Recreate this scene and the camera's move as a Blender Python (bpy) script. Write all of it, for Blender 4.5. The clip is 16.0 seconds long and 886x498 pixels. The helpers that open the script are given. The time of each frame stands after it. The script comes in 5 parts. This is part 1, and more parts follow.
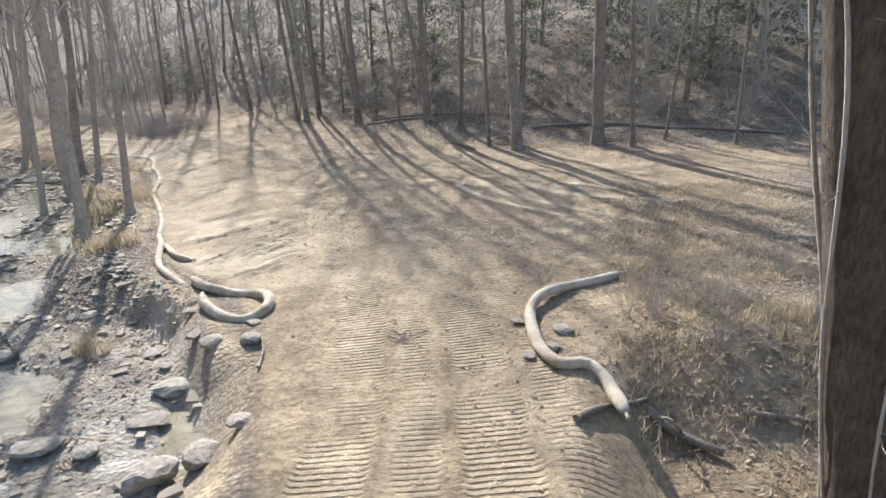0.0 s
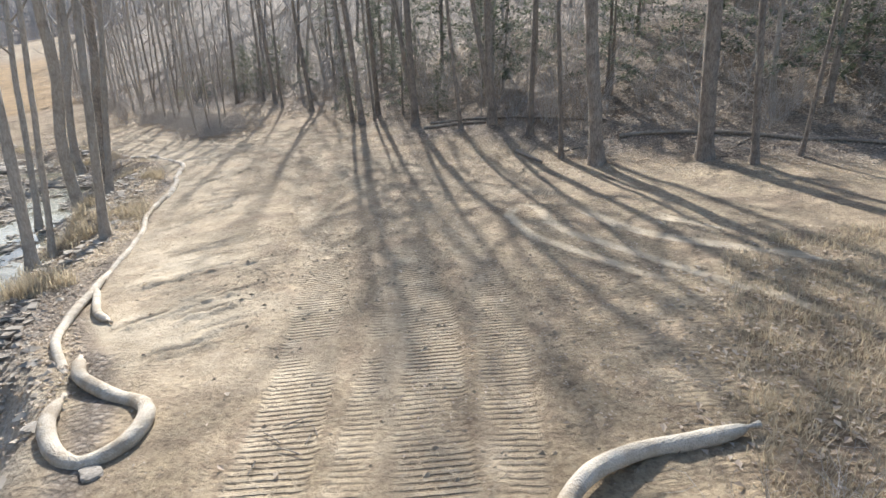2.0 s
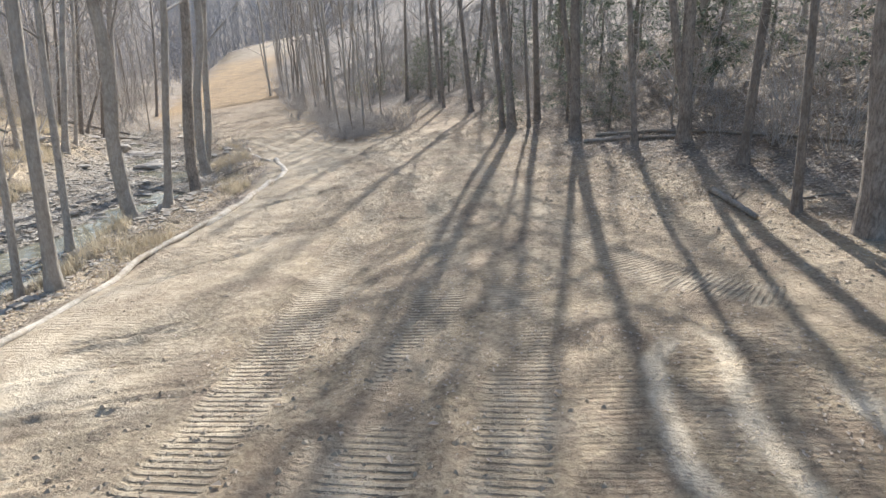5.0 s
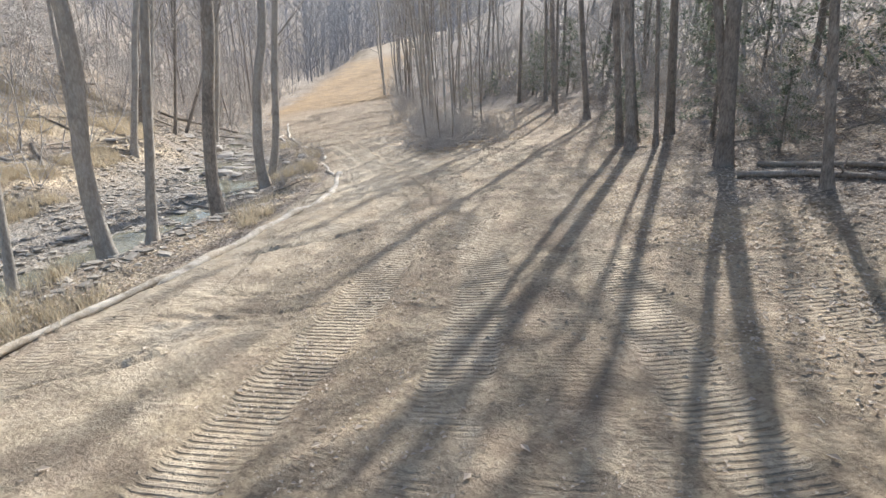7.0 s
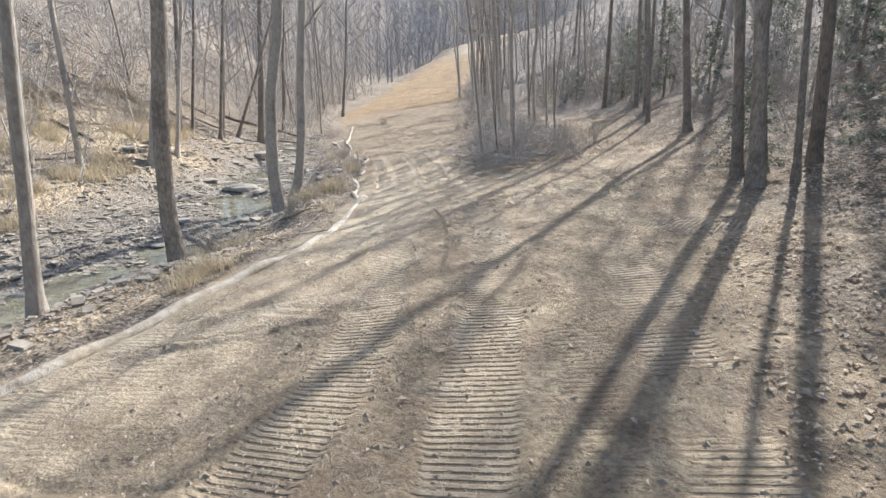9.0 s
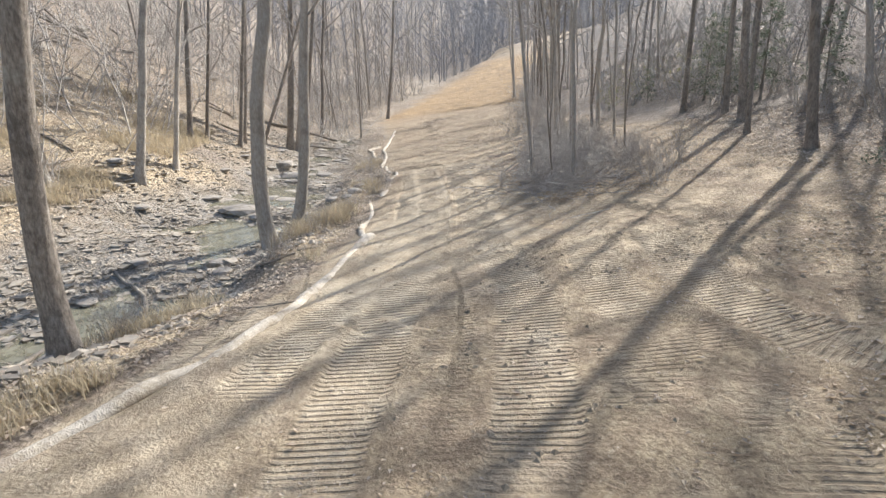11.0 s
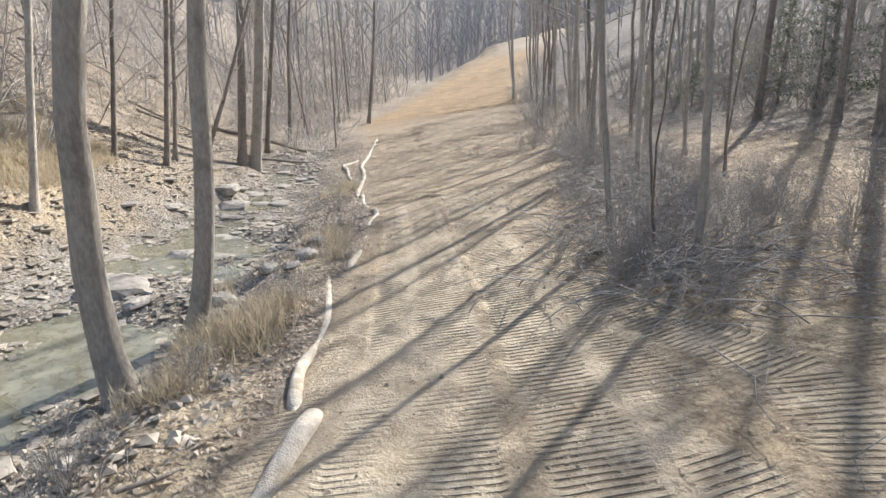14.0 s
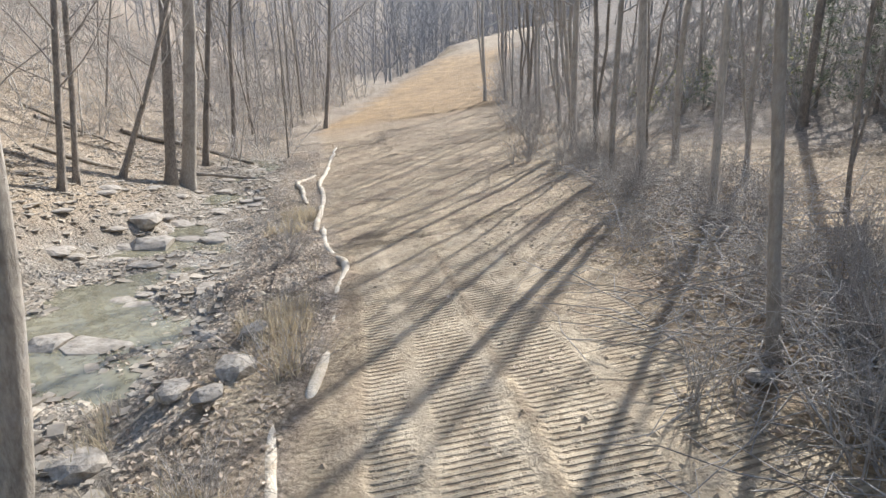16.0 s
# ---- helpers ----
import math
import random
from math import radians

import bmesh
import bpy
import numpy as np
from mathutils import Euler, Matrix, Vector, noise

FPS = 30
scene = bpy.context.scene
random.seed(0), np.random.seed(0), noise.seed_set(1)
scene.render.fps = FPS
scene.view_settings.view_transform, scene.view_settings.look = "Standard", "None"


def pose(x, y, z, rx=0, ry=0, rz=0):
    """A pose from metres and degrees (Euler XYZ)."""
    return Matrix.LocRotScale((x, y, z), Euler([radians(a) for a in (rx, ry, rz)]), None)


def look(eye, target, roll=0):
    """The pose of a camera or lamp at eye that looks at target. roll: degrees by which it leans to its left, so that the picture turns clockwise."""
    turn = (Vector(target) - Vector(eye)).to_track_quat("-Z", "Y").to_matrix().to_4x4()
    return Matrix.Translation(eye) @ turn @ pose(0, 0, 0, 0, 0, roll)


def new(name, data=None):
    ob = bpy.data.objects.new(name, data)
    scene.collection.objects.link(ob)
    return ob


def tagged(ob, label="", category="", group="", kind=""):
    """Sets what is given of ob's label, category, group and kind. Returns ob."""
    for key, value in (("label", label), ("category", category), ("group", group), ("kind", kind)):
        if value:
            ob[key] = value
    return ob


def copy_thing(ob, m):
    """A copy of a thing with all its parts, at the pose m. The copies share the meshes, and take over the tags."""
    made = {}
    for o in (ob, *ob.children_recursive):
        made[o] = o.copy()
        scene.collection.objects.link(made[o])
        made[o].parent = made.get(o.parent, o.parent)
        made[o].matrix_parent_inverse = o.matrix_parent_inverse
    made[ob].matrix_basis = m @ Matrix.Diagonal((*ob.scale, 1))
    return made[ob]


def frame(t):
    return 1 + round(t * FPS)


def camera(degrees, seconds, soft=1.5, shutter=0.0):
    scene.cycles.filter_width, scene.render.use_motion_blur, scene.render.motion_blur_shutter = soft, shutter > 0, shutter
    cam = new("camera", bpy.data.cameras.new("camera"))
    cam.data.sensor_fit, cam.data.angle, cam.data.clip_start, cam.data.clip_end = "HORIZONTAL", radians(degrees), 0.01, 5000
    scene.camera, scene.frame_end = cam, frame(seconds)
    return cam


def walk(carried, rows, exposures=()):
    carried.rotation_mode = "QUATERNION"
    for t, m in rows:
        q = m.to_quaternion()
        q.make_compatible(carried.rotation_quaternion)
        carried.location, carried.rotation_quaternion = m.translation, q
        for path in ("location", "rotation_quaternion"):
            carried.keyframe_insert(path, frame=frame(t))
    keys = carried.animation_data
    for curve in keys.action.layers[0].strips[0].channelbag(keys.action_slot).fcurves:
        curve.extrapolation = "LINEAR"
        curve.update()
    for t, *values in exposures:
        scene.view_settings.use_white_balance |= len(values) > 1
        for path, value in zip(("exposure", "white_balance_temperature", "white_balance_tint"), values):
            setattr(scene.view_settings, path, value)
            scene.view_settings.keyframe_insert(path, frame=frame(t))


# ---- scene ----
cam = camera(73.9, 16.0)
METRES, EYE, TILT, LEAN, TURN = 27.0, 2.7, -17.0, 0.0, 0.0
ROWS = [
    (0.0, 0.0, 0.0, 0.0, -0.0, -0.0, 0.0),
    (0.5, 0.0068, 0.0267, 0.0071, 3.8, -0.04, -1.19),
    (1.0, 0.0135, 0.0548, 0.0143, 4.72, -0.07, -1.41),
    (1.5, 0.0203, 0.0835, 0.0215, 6.11, -0.07, -1.72),
    (2.0, 0.0264, 0.1118, 0.0287, 8.55, -0.16, -2.4),
    (2.5, 0.0315, 0.1397, 0.0353, 10.59, -0.27, -2.96),
    (3.0, 0.035, 0.1678, 0.0423, 13.65, -0.47, -3.87),
    (3.5, 0.0374, 0.1965, 0.0495, 17.97, -0.82, -5.21),
    (4.0, 0.0382, 0.2258, 0.0574, 22.24, -1.29, -6.51),
    (4.5, 0.0362, 0.2564, 0.0664, 24.67, -1.61, -7.18),
    (5.0, 0.0312, 0.2883, 0.0763, 27.58, -2.06, -7.86),
    (7.5, -0.0248, 0.4471, 0.1222, 42.84, -4.75, -11.64),
    (8.0, -0.0392, 0.474, 0.13, 45.56, -5.3, -12.19),
    (8.5, -0.0551, 0.4998, 0.1376, 47.31, -5.66, -12.46),
    (9.0, -0.0728, 0.5239, 0.1451, 48.32, -5.89, -12.61),
    (11.5, -0.1784, 0.6251, 0.1724, 54.75, -7.38, -13.48),
    (12.0, -0.2043, 0.6434, 0.1763, 55.17, -7.46, -13.56),
    (12.5, -0.2316, 0.6602, 0.1805, 55.36, -7.53, -13.56),
    (13.0, -0.2606, 0.6755, 0.1839, 54.95, -7.44, -13.53),
    (13.5, -0.2891, 0.6898, 0.1873, 54.02, -7.2, -13.41),
    (14.0, -0.3171, 0.7042, 0.1903, 52.27, -6.76, -13.18),
    (14.5, -0.3434, 0.7178, 0.1926, 49.99, -6.18, -12.69),
    (15.0, -0.3699, 0.7316, 0.1954, 48.92, -5.94, -12.55),
    (15.5, -0.3964, 0.745, 0.1987, 48.27, -5.74, -12.52),
    (16.0, -0.4226, 0.7583, 0.203, 47.99, -5.71, -12.51),
]
walk(cam, [(t, pose(0, 0, EYE, TILT, LEAN, TURN) @ pose(METRES * x, METRES * y, METRES * z, 90 + pitch, roll, yaw)) for t, x, y, z, yaw, pitch, roll in ROWS],
     [(0.0, 1.02, 6400, 10), (3.0, 1.0, 6350, 10), (5.0, 1.04, 6250, 10), (9.0, 1.06, 6200, 10), (11.5, 1.06, 6450, 10), (13.0, 0.95, 6500, 10), (14.5, 1.05, 6250, 10), (16.0, 0.98, 6250, 10)])

# ---- sky, sun, exposure ----
SUN_YAW, SUN_UP = 21.0, 33.0
TO_SUN = Vector((-math.sin(radians(SUN_YAW)) * math.cos(radians(SUN_UP)), math.cos(radians(SUN_YAW)) * math.cos(radians(SUN_UP)), math.sin(radians(SUN_UP))))
world = bpy.data.worlds.new("sky")
world.use_nodes = True
scene.world = world
sky = world.node_tree.nodes.new("ShaderNodeTexSky")
sky.sky_type, sky.sun_disc = "NISHITA", False
sky.sun_elevation, sky.sun_rotation = radians(SUN_UP), radians(-SUN_YAW)
sky.air_density, sky.dust_density = 1.0, 1.6
# thin winter haze takes some of the blue out of the sky
haze = world.node_tree.nodes.new("ShaderNodeHueSaturation")
haze.inputs["Saturation"].default_value = 1.1
world.node_tree.links.new(sky.outputs["Color"], haze.inputs["Color"])
world.node_tree.links.new(haze.outputs["Color"], world.node_tree.nodes["Background"].inputs["Color"])
world.node_tree.nodes["Background"].inputs["Strength"].default_value = 0.13
sun = new("sun", bpy.data.lights.new("sun", "SUN"))
sun.data.energy, sun.data.angle, sun.data.color = 4.7, radians(0.7), (1.0, 0.972, 0.94)
sun.matrix_world = look(Vector((0, 0, 40)) + TO_SUN * 30, (0, 0, 40))
# ---- the lie of the land ----
# the edge of the graded track along the creek: x, y, height
EDGE = [(-1.0, -14, 0.0), (-1.25, 3.2, 0.0), (-1.75, 5.2, 0.0), (-2.6, 6.9, -0.02), (-4.3, 8.6, -0.04), (-6.0, 12.2, -0.09), (-8.1, 16.2, -0.02),
        (-10.7, 19.6, -0.13), (-12.9, 21.5, -0.3), (-17.1, 24.4, -0.42), (-21.3, 26.6, -0.85), (-28, 30.5, -1.05), (-38, 36, -1.0), (-46, 45, 0.0), (-54, 54.6, 1.4), (-71, 74, 5.0), (-78, 92, 7.5), (-78, 125, 10.0)]
# the foot of the wooded hill across the track
FOOT = [(40, 11), (10, 15.5), (3, 17.2), (-1.5, 20.5), (-5.5, 26.5), (-11, 32), (-18.5, 36.5), (-24, 38.6), (-31, 43.5), (-46, 58.5), (-61, 79), (-67, 94), (-67, 125)]
# the foot of the slope across the creek
FOOT_WEST = [(-10, -8), (-14, 6), (-18, 13), (-21.5, 18.2), (-26, 21.8), (-33, 25.5), (-44, 31), (-64, 40), (-110, 66)]


# the water's level along the way
WATER_AT = [0, 20, 30, 38, 44, 52, 64, 90], [-0.545, -0.485, -0.545, -0.69, -0.85, -1.30, -1.32, 0.005]


def smooth(a, b, x):
    t = np.clip((x - a) / (b - a), 0, 1)
    return t * t * (3 - 2 * t)


def soft(x, w):
    return w * np.logaddexp(0, x / w)


def grain(x, y, size, seed=0):
    """Smooth noise from -1 to 1 on a lattice of that size."""
    x, y = np.asarray(x, float) / size + 311.7 + seed * 17.3, np.asarray(y, float) / size + 127.1 - seed * 9.1
    i, j = np.floor(x).astype(np.int64), np.floor(y).astype(np.int64)
    u, v = x - i, y - j
    u, v = u * u * (3 - 2 * u), v * v * (3 - 2 * v)

    def at(a, b):
        n = (a * 374761393 + b * 668265263 + seed * 974634777) & 0x7FFFFFFF
        n = ((n ^ (n >> 13)) * 1274126177) & 0x7FFFFFFF
        return ((n ^ (n >> 16)) & 0xFFFF) / 32767.5 - 1

    return (at(i, j) * (1 - u) + at(i + 1, j) * u) * (1 - v) + (at(i, j + 1) * (1 - u) + at(i + 1, j + 1) * u) * v


def beside(line, x, y):
    """Signed distance from a line in the plan (right of it is plus), the way along it, and its height there."""
    best, side, along, high, gone = np.full(x.shape, 1e9), np.zeros(x.shape), np.zeros(x.shape), np.zeros(x.shape), 0.0
    for a, b in zip(line, line[1:]):
        ex, ey = b[0] - a[0], b[1] - a[1]
        n = math.hypot(ex, ey)
        t = np.clip(((x - a[0]) * ex + (y - a[1]) * ey) / n ** 2, 0, 1)
        dx, dy = x - a[0] - t * ex, y - a[1] - t * ey
        d = np.hypot(dx, dy)
        near = d < best
        best = np.where(near, d, best)
        side = np.where(near, np.sign(ex * dy - ey * dx), side)
        along = np.where(near, gone + t * n, along)
        if len(a) > 2:
            high = np.where(near, a[2] + t * (b[2] - a[2]), high)
        gone += n
    return -best * side, along, high


def lie(x, y):
    """Height of the ground, and what it is there: distances from the track's edge and from the hill's foot."""
    x, y = np.asarray(x, float), np.asarray(y, float)
    d, u, z = beside(EDGE, x, y)
    f, _, _ = beside(FOOT, x, y)
    fall = 0.078 + 0.062 * smooth(28, 37, u)
    road = z + fall * np.clip(d, 0, 12)
    wide = np.interp(u, [0, 26, 34, 38, 44, 52, 60], [5.5, 6, 6.2, 5.6, 4.6, 3.4, 3.2])
    bed = np.interp(u, [0, 20, 30, 38, 44, 52, 64, 90], [-0.55, -0.5, -0.55, -0.68, -0.85, -1.3, -1.3, 0.6])
    over = np.interp(u, [0, 26, 36, 44, 52, 66, 90], [-0.1, 0.0, 0.0, -0.12, -0.75, -1.0, 0.8])
    strip = 0.1 + 0.4 * smooth(20, 23, u) + 0.7 * smooth(29, 30.5, u) * smooth(34.5, 33, u)
    away = -d + 0.45 * grain(x, y, 1.8, 5)
    bank = z + (bed + (0.09 + 0.05 * smooth(36, 42, u)) * grain(x, y, 1.3, 3) + 0.06 * grain(x, y, 0.5, 6) - z) * smooth(strip, strip + 0.6 + 0.5 * smooth(22.5, 20.5, u) + 0.6 * smooth(20, 24, u), away)
    bank = bank + 0.13 * smooth(2.9, 3.9, away) * smooth(28, 31, u) * smooth(42.5, 39.5, u)
    bank = bank + (over + 0.12 * grain(x, y, 3.0, 7) - bank) * smooth(wide - 0.5, wide + 1.4, away)
    # silt flats with two puddles beside the crossing
    flat = smooth(24.0, 22.0, u) * smooth(-0.5, -1.1, d) * smooth(-5.8, -4.6, d)
    pools = np.maximum(smooth(1.0, 0.55, np.hypot((x + 4.75) / 1.15, (y - 4.9) / 1.2)), smooth(1.0, 0.6, np.hypot((x + 2.1) / 0.62, (y - 4.85) / 0.5)))
    bank = bank + (-0.43 + 0.035 * grain(x, y, 0.9, 15) + 0.03 * grain(x, y, 0.25, 16) - 0.14 * pools - bank) * flat
    h = np.where(d > 0, road, bank)
    w = -beside(FOOT_WEST, x, y)[0]
    h = h + 0.64 * soft(w + 2.1, 0.5) + 0.40 * soft(f + 0.6 - 1.2 * smooth(30, 34, u), 0.9)
    h = np.minimum(h, 15 + 0.02 * h) + 0.25 * grain(x, y, 5, 1) * smooth(0, 4, np.maximum(f, w)) + 0.9 * grain(x, y, 14, 2) * smooth(6, 16, np.maximum(f, w))
    # a wooded ridge closes the valley
    far_off = np.hypot(x + 8, y - 20)
    h = np.maximum(h, np.clip(0.21 * (far_off - 105 + 8 * grain(x, y, 40, 8)), -50, 31))
    # the stream passes under the track: a drop beside the narrow crossing
    h = h - 0.5 * smooth(0.95, 1.9, x - 0.25 * (y - 4)) * smooth(5.6, 4.2, y + 0.15 * x) * smooth(9, 4, x)
    return h, d, u, f


def ground_z(x, y):
    return float(lie(np.array([x]), np.array([y]))[0][0])

# ---- materials ----
class Mat:
    """A small builder of node materials."""

    def __init__(self, name, rough=0.9):
        self.m = bpy.data.materials.new(name)
        self.m.use_nodes = True
        self.t = self.m.node_tree
        self.b = self.t.nodes["Principled BSDF"]
        self.b.inputs["Roughness"].default_value = rough
        self.b.inputs["Specular IOR Level"].default_value = 0.25
        self.co = self.t.nodes.new("ShaderNodeTexCoord").outputs["Object"]

    def link(self, a, b):
        self.t.links.new(a, b)

    def node(self, kind, **kw):
        n = self.t.nodes.new(kind)
        for k, v in kw.items():
            n.inputs[k].default_value = v
        return n

    def stretch(self, x, y, z):
        n = self.node("ShaderNodeMapping", Scale=(x, y, z))
        self.link(self.co, n.inputs["Vector"])
        return n.outputs[0]

    def noise(self, size, detail=4.0, rough=0.6, co=None):
        n = self.node("ShaderNodeTexNoise", Scale=1 / size, Detail=detail, Roughness=rough)
        self.link(co or self.co, n.inputs["Vector"])
        return n.outputs["Fac"]

    def cells(self, size, co=None):
        n = self.node("ShaderNodeTexVoronoi", Scale=1 / size)
        self.link(co or self.co, n.inputs["Vector"])
        return n.outputs["Distance"], n.outputs["Color"]

    def attribute(self, name):
        n = self.t.nodes.new("ShaderNodeAttribute")
        n.attribute_name = name
        return n.outputs["Fac"]

    def chance(self):
        return self.t.nodes.new("ShaderNodeObjectInfo").outputs["Random"]

    def island(self):
        return self.t.nodes.new("ShaderNodeNewGeometry").outputs["Random Per Island"]

    def ramp(self, fac, *stops):
        n = self.t.nodes.new("ShaderNodeValToRGB")
        e = n.color_ramp.elements
        while len(e) < len(stops):
            e.new(0.5)
        for s, (p, c) in zip(e, stops):
            s.position, s.color = p, (*c, 1) if isinstance(c, tuple) else (c, c, c, 1)
        self.link(fac, n.inputs["Fac"])
        return n.outputs["Color"]

    def mix(self, fac, a, b, how="MIX"):
        n = self.t.nodes.new("ShaderNodeMix")
        n.data_type, n.blend_type = "RGBA", how
        for v, s in ((fac, n.inputs["Factor"]), (a, n.inputs["A"]), (b, n.inputs["B"])):
            s = [q for q in n.inputs if q.name == s.name and q.type == ("VALUE" if v is fac else "RGBA")][0]
            if isinstance(v, (int, float)):
                s.default_value = v
            elif isinstance(v, tuple):
                s.default_value = (*v, 1)
            else:
                self.link(v, s)
        return [o for o in n.outputs if o.type == "RGBA"][0]

    def maths(self, how, a, b):
        n = self.t.nodes.new("ShaderNodeMath")
        n.operation = how
        for v, s in ((a, n.inputs[0]), (b, n.inputs[1])):
            if isinstance(v, (int, float)):
                s.default_value = v
            else:
                self.link(v, s)
        return n.outputs[0]

    def done(self, colour, bump=None, depth=0.01, strength=0.6, rough=None):
        if isinstance(colour, tuple):
            self.b.inputs["Base Color"].default_value = (*colour, 1)
        else:
            self.link(colour, self.b.inputs["Base Color"])
        if bump is not None:
            n = self.node("ShaderNodeBump", Strength=strength, Distance=depth)
            self.link(bump, n.inputs["Height"])
            self.link(n.outputs[0], self.b.inputs["Normal"])
        if rough is not None:
            self.link(rough, self.b.inputs["Roughness"])
        return self.m


def ground_material():
    m = Mat("earth_and_leaf_litter", 0.95)
    big, mid, small, fine = m.noise(2.4), m.noise(0.45), m.noise(0.07), m.noise(0.018, 3)
    earth = m.mix(m.ramp(big, (0.35, 0.0), (0.65, 1.0)), (0.50, 0.398, 0.262), (0.405, 0.312, 0.204))
    earth = m.mix(m.ramp(mid, (0.42, 0.0), (0.68, 0.75)), earth, (0.48, 0.372, 0.23))
    earth = m.mix(m.ramp(small, (0.48, 0.0), (0.64, 0.7)), earth, (0.235, 0.175, 0.115))
    moist = m.noise(0.8, 6, 0.72)
    earth = m.mix(m.ramp(moist, (0.48, 0.0), (0.62, 0.8)), earth, (0.265, 0.195, 0.13))
    pale = m.attribute("pale")
    earth = m.mix(pale, earth, m.mix(m.ramp(m.noise(0.25, 6, 0.7), (0.40, 0.0), (0.66, 1.0)), (0.57, 0.475, 0.335), (0.43, 0.345, 0.232)))
    bare = m.maths("SUBTRACT", 1.0, m.maths("MULTIPLY", pale, 0.85))
    spot, hue = m.cells(0.055)
    _, hue2 = m.cells(0.028)
    _, hue3 = m.cells(0.13)
    leaf = m.mix(m.ramp(hue, (0.0, 0.0), (1.0, 1.0)), (0.20, 0.155, 0.11), (0.59, 0.505, 0.405))
    leaf = m.mix(m.ramp(hue3, (0.30, 0.0), (0.85, 0.75)), leaf, (0.63, 0.55, 0.45))
    leaf = m.mix(m.ramp(spot, (0.15, 0.0), (0.55, 0.8)), leaf, (0.115, 0.088, 0.064))
    # washed streaks of bare dark soil between drifts of leaves
    drift = m.noise(0.7, 6, 0.68, m.stretch(1, 1, 2.5))
    leaf = m.mix(m.ramp(drift, (0.50, 0.0), (0.60, 0.8)), leaf, (0.185, 0.142, 0.10))
    leaf = m.mix(m.ramp(m.noise(2.2, 7, 0.72, m.stretch(1, 1, 2)), (0.47, 0.0), (0.60, 0.65)), leaf, (0.21, 0.165, 0.12))
    leaf = m.mix(m.ramp(mid, (0.40, 0.0), (0.62, 0.35)), leaf, (0.42, 0.355, 0.28))
    crumb = m.mix(m.ramp(hue2, (0.78, 0.0), (0.86, 0.28)), earth, (0.56, 0.47, 0.34))
    straw = m.mix(m.noise(0.05, 5, 0.7, m.stretch(1, 0.35, 1)), (0.64, 0.525, 0.36), (0.45, 0.355, 0.23))
    straw = m.mix(m.ramp(mid, (0.45, 0.0), (0.65, 0.6)), straw, (0.33, 0.25, 0.165))
    stone = m.mix(m.ramp(hue2, (0.1, 0.0), (0.9, 1.0)), (0.19, 0.168, 0.138), (0.52, 0.47, 0.39))
    stone = m.mix(m.ramp(mid, (0.40, 0.0), (0.60, 0.75)), stone, (0.24, 0.20, 0.145))
    silt = m.mix(m.ramp(mid, (0.38, 0.0), (0.66, 1.0)), (0.60, 0.555, 0.475), (0.42, 0.375, 0.30))
    silt = m.mix(m.ramp(small, (0.50, 0.0), (0.64, 0.6)), silt, (0.31, 0.27, 0.215))
    hay = m.mix(m.ramp(m.noise(0.9, 5), (0.35, 0.0), (0.65, 1.0)), (0.47, 0.315, 0.155), (0.32, 0.22, 0.12))
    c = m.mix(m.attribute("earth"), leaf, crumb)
    c = m.mix(m.attribute("straw"), c, straw)
    c = m.mix(m.attribute("stone"), c, stone)
    c = m.mix(m.attribute("silt"), c, silt)
    c = m.mix(m.attribute("hay"), c, hay)
    # grooves between the bars of the shoe prints, with their shade in the colour
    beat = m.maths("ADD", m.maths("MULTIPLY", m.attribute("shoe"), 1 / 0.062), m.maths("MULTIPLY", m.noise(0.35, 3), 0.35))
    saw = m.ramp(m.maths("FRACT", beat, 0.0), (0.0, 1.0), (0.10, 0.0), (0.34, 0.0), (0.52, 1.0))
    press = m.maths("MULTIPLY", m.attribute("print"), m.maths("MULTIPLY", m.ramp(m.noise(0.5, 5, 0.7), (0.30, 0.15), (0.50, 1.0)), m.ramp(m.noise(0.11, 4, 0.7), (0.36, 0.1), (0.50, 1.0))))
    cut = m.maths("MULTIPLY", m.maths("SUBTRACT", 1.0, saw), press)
    # darker crumbled soil and painted groove shade in one brown
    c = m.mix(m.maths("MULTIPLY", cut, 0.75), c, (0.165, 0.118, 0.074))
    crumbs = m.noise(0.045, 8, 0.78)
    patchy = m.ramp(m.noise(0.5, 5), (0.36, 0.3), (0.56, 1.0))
    # small shadows in the pits between crumbs, painted as dark brown
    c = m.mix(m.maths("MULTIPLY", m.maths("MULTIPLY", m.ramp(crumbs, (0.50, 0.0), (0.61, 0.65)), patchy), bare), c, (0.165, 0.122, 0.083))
    loose = m.maths("SUBTRACT", 1.0, m.maths("MULTIPLY", m.attribute("earth"), 0.85))
    h = m.maths("ADD", m.maths("MULTIPLY", small, 0.5), m.maths("ADD", m.maths("MULTIPLY", fine, 0.4), m.maths("MULTIPLY", m.maths("MULTIPLY", spot, 0.9), loose)))
    h = m.maths("SUBTRACT", h, m.maths("MULTIPLY", cut, 1.0))
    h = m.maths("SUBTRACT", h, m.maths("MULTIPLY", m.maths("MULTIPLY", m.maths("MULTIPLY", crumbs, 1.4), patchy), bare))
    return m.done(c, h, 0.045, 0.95)


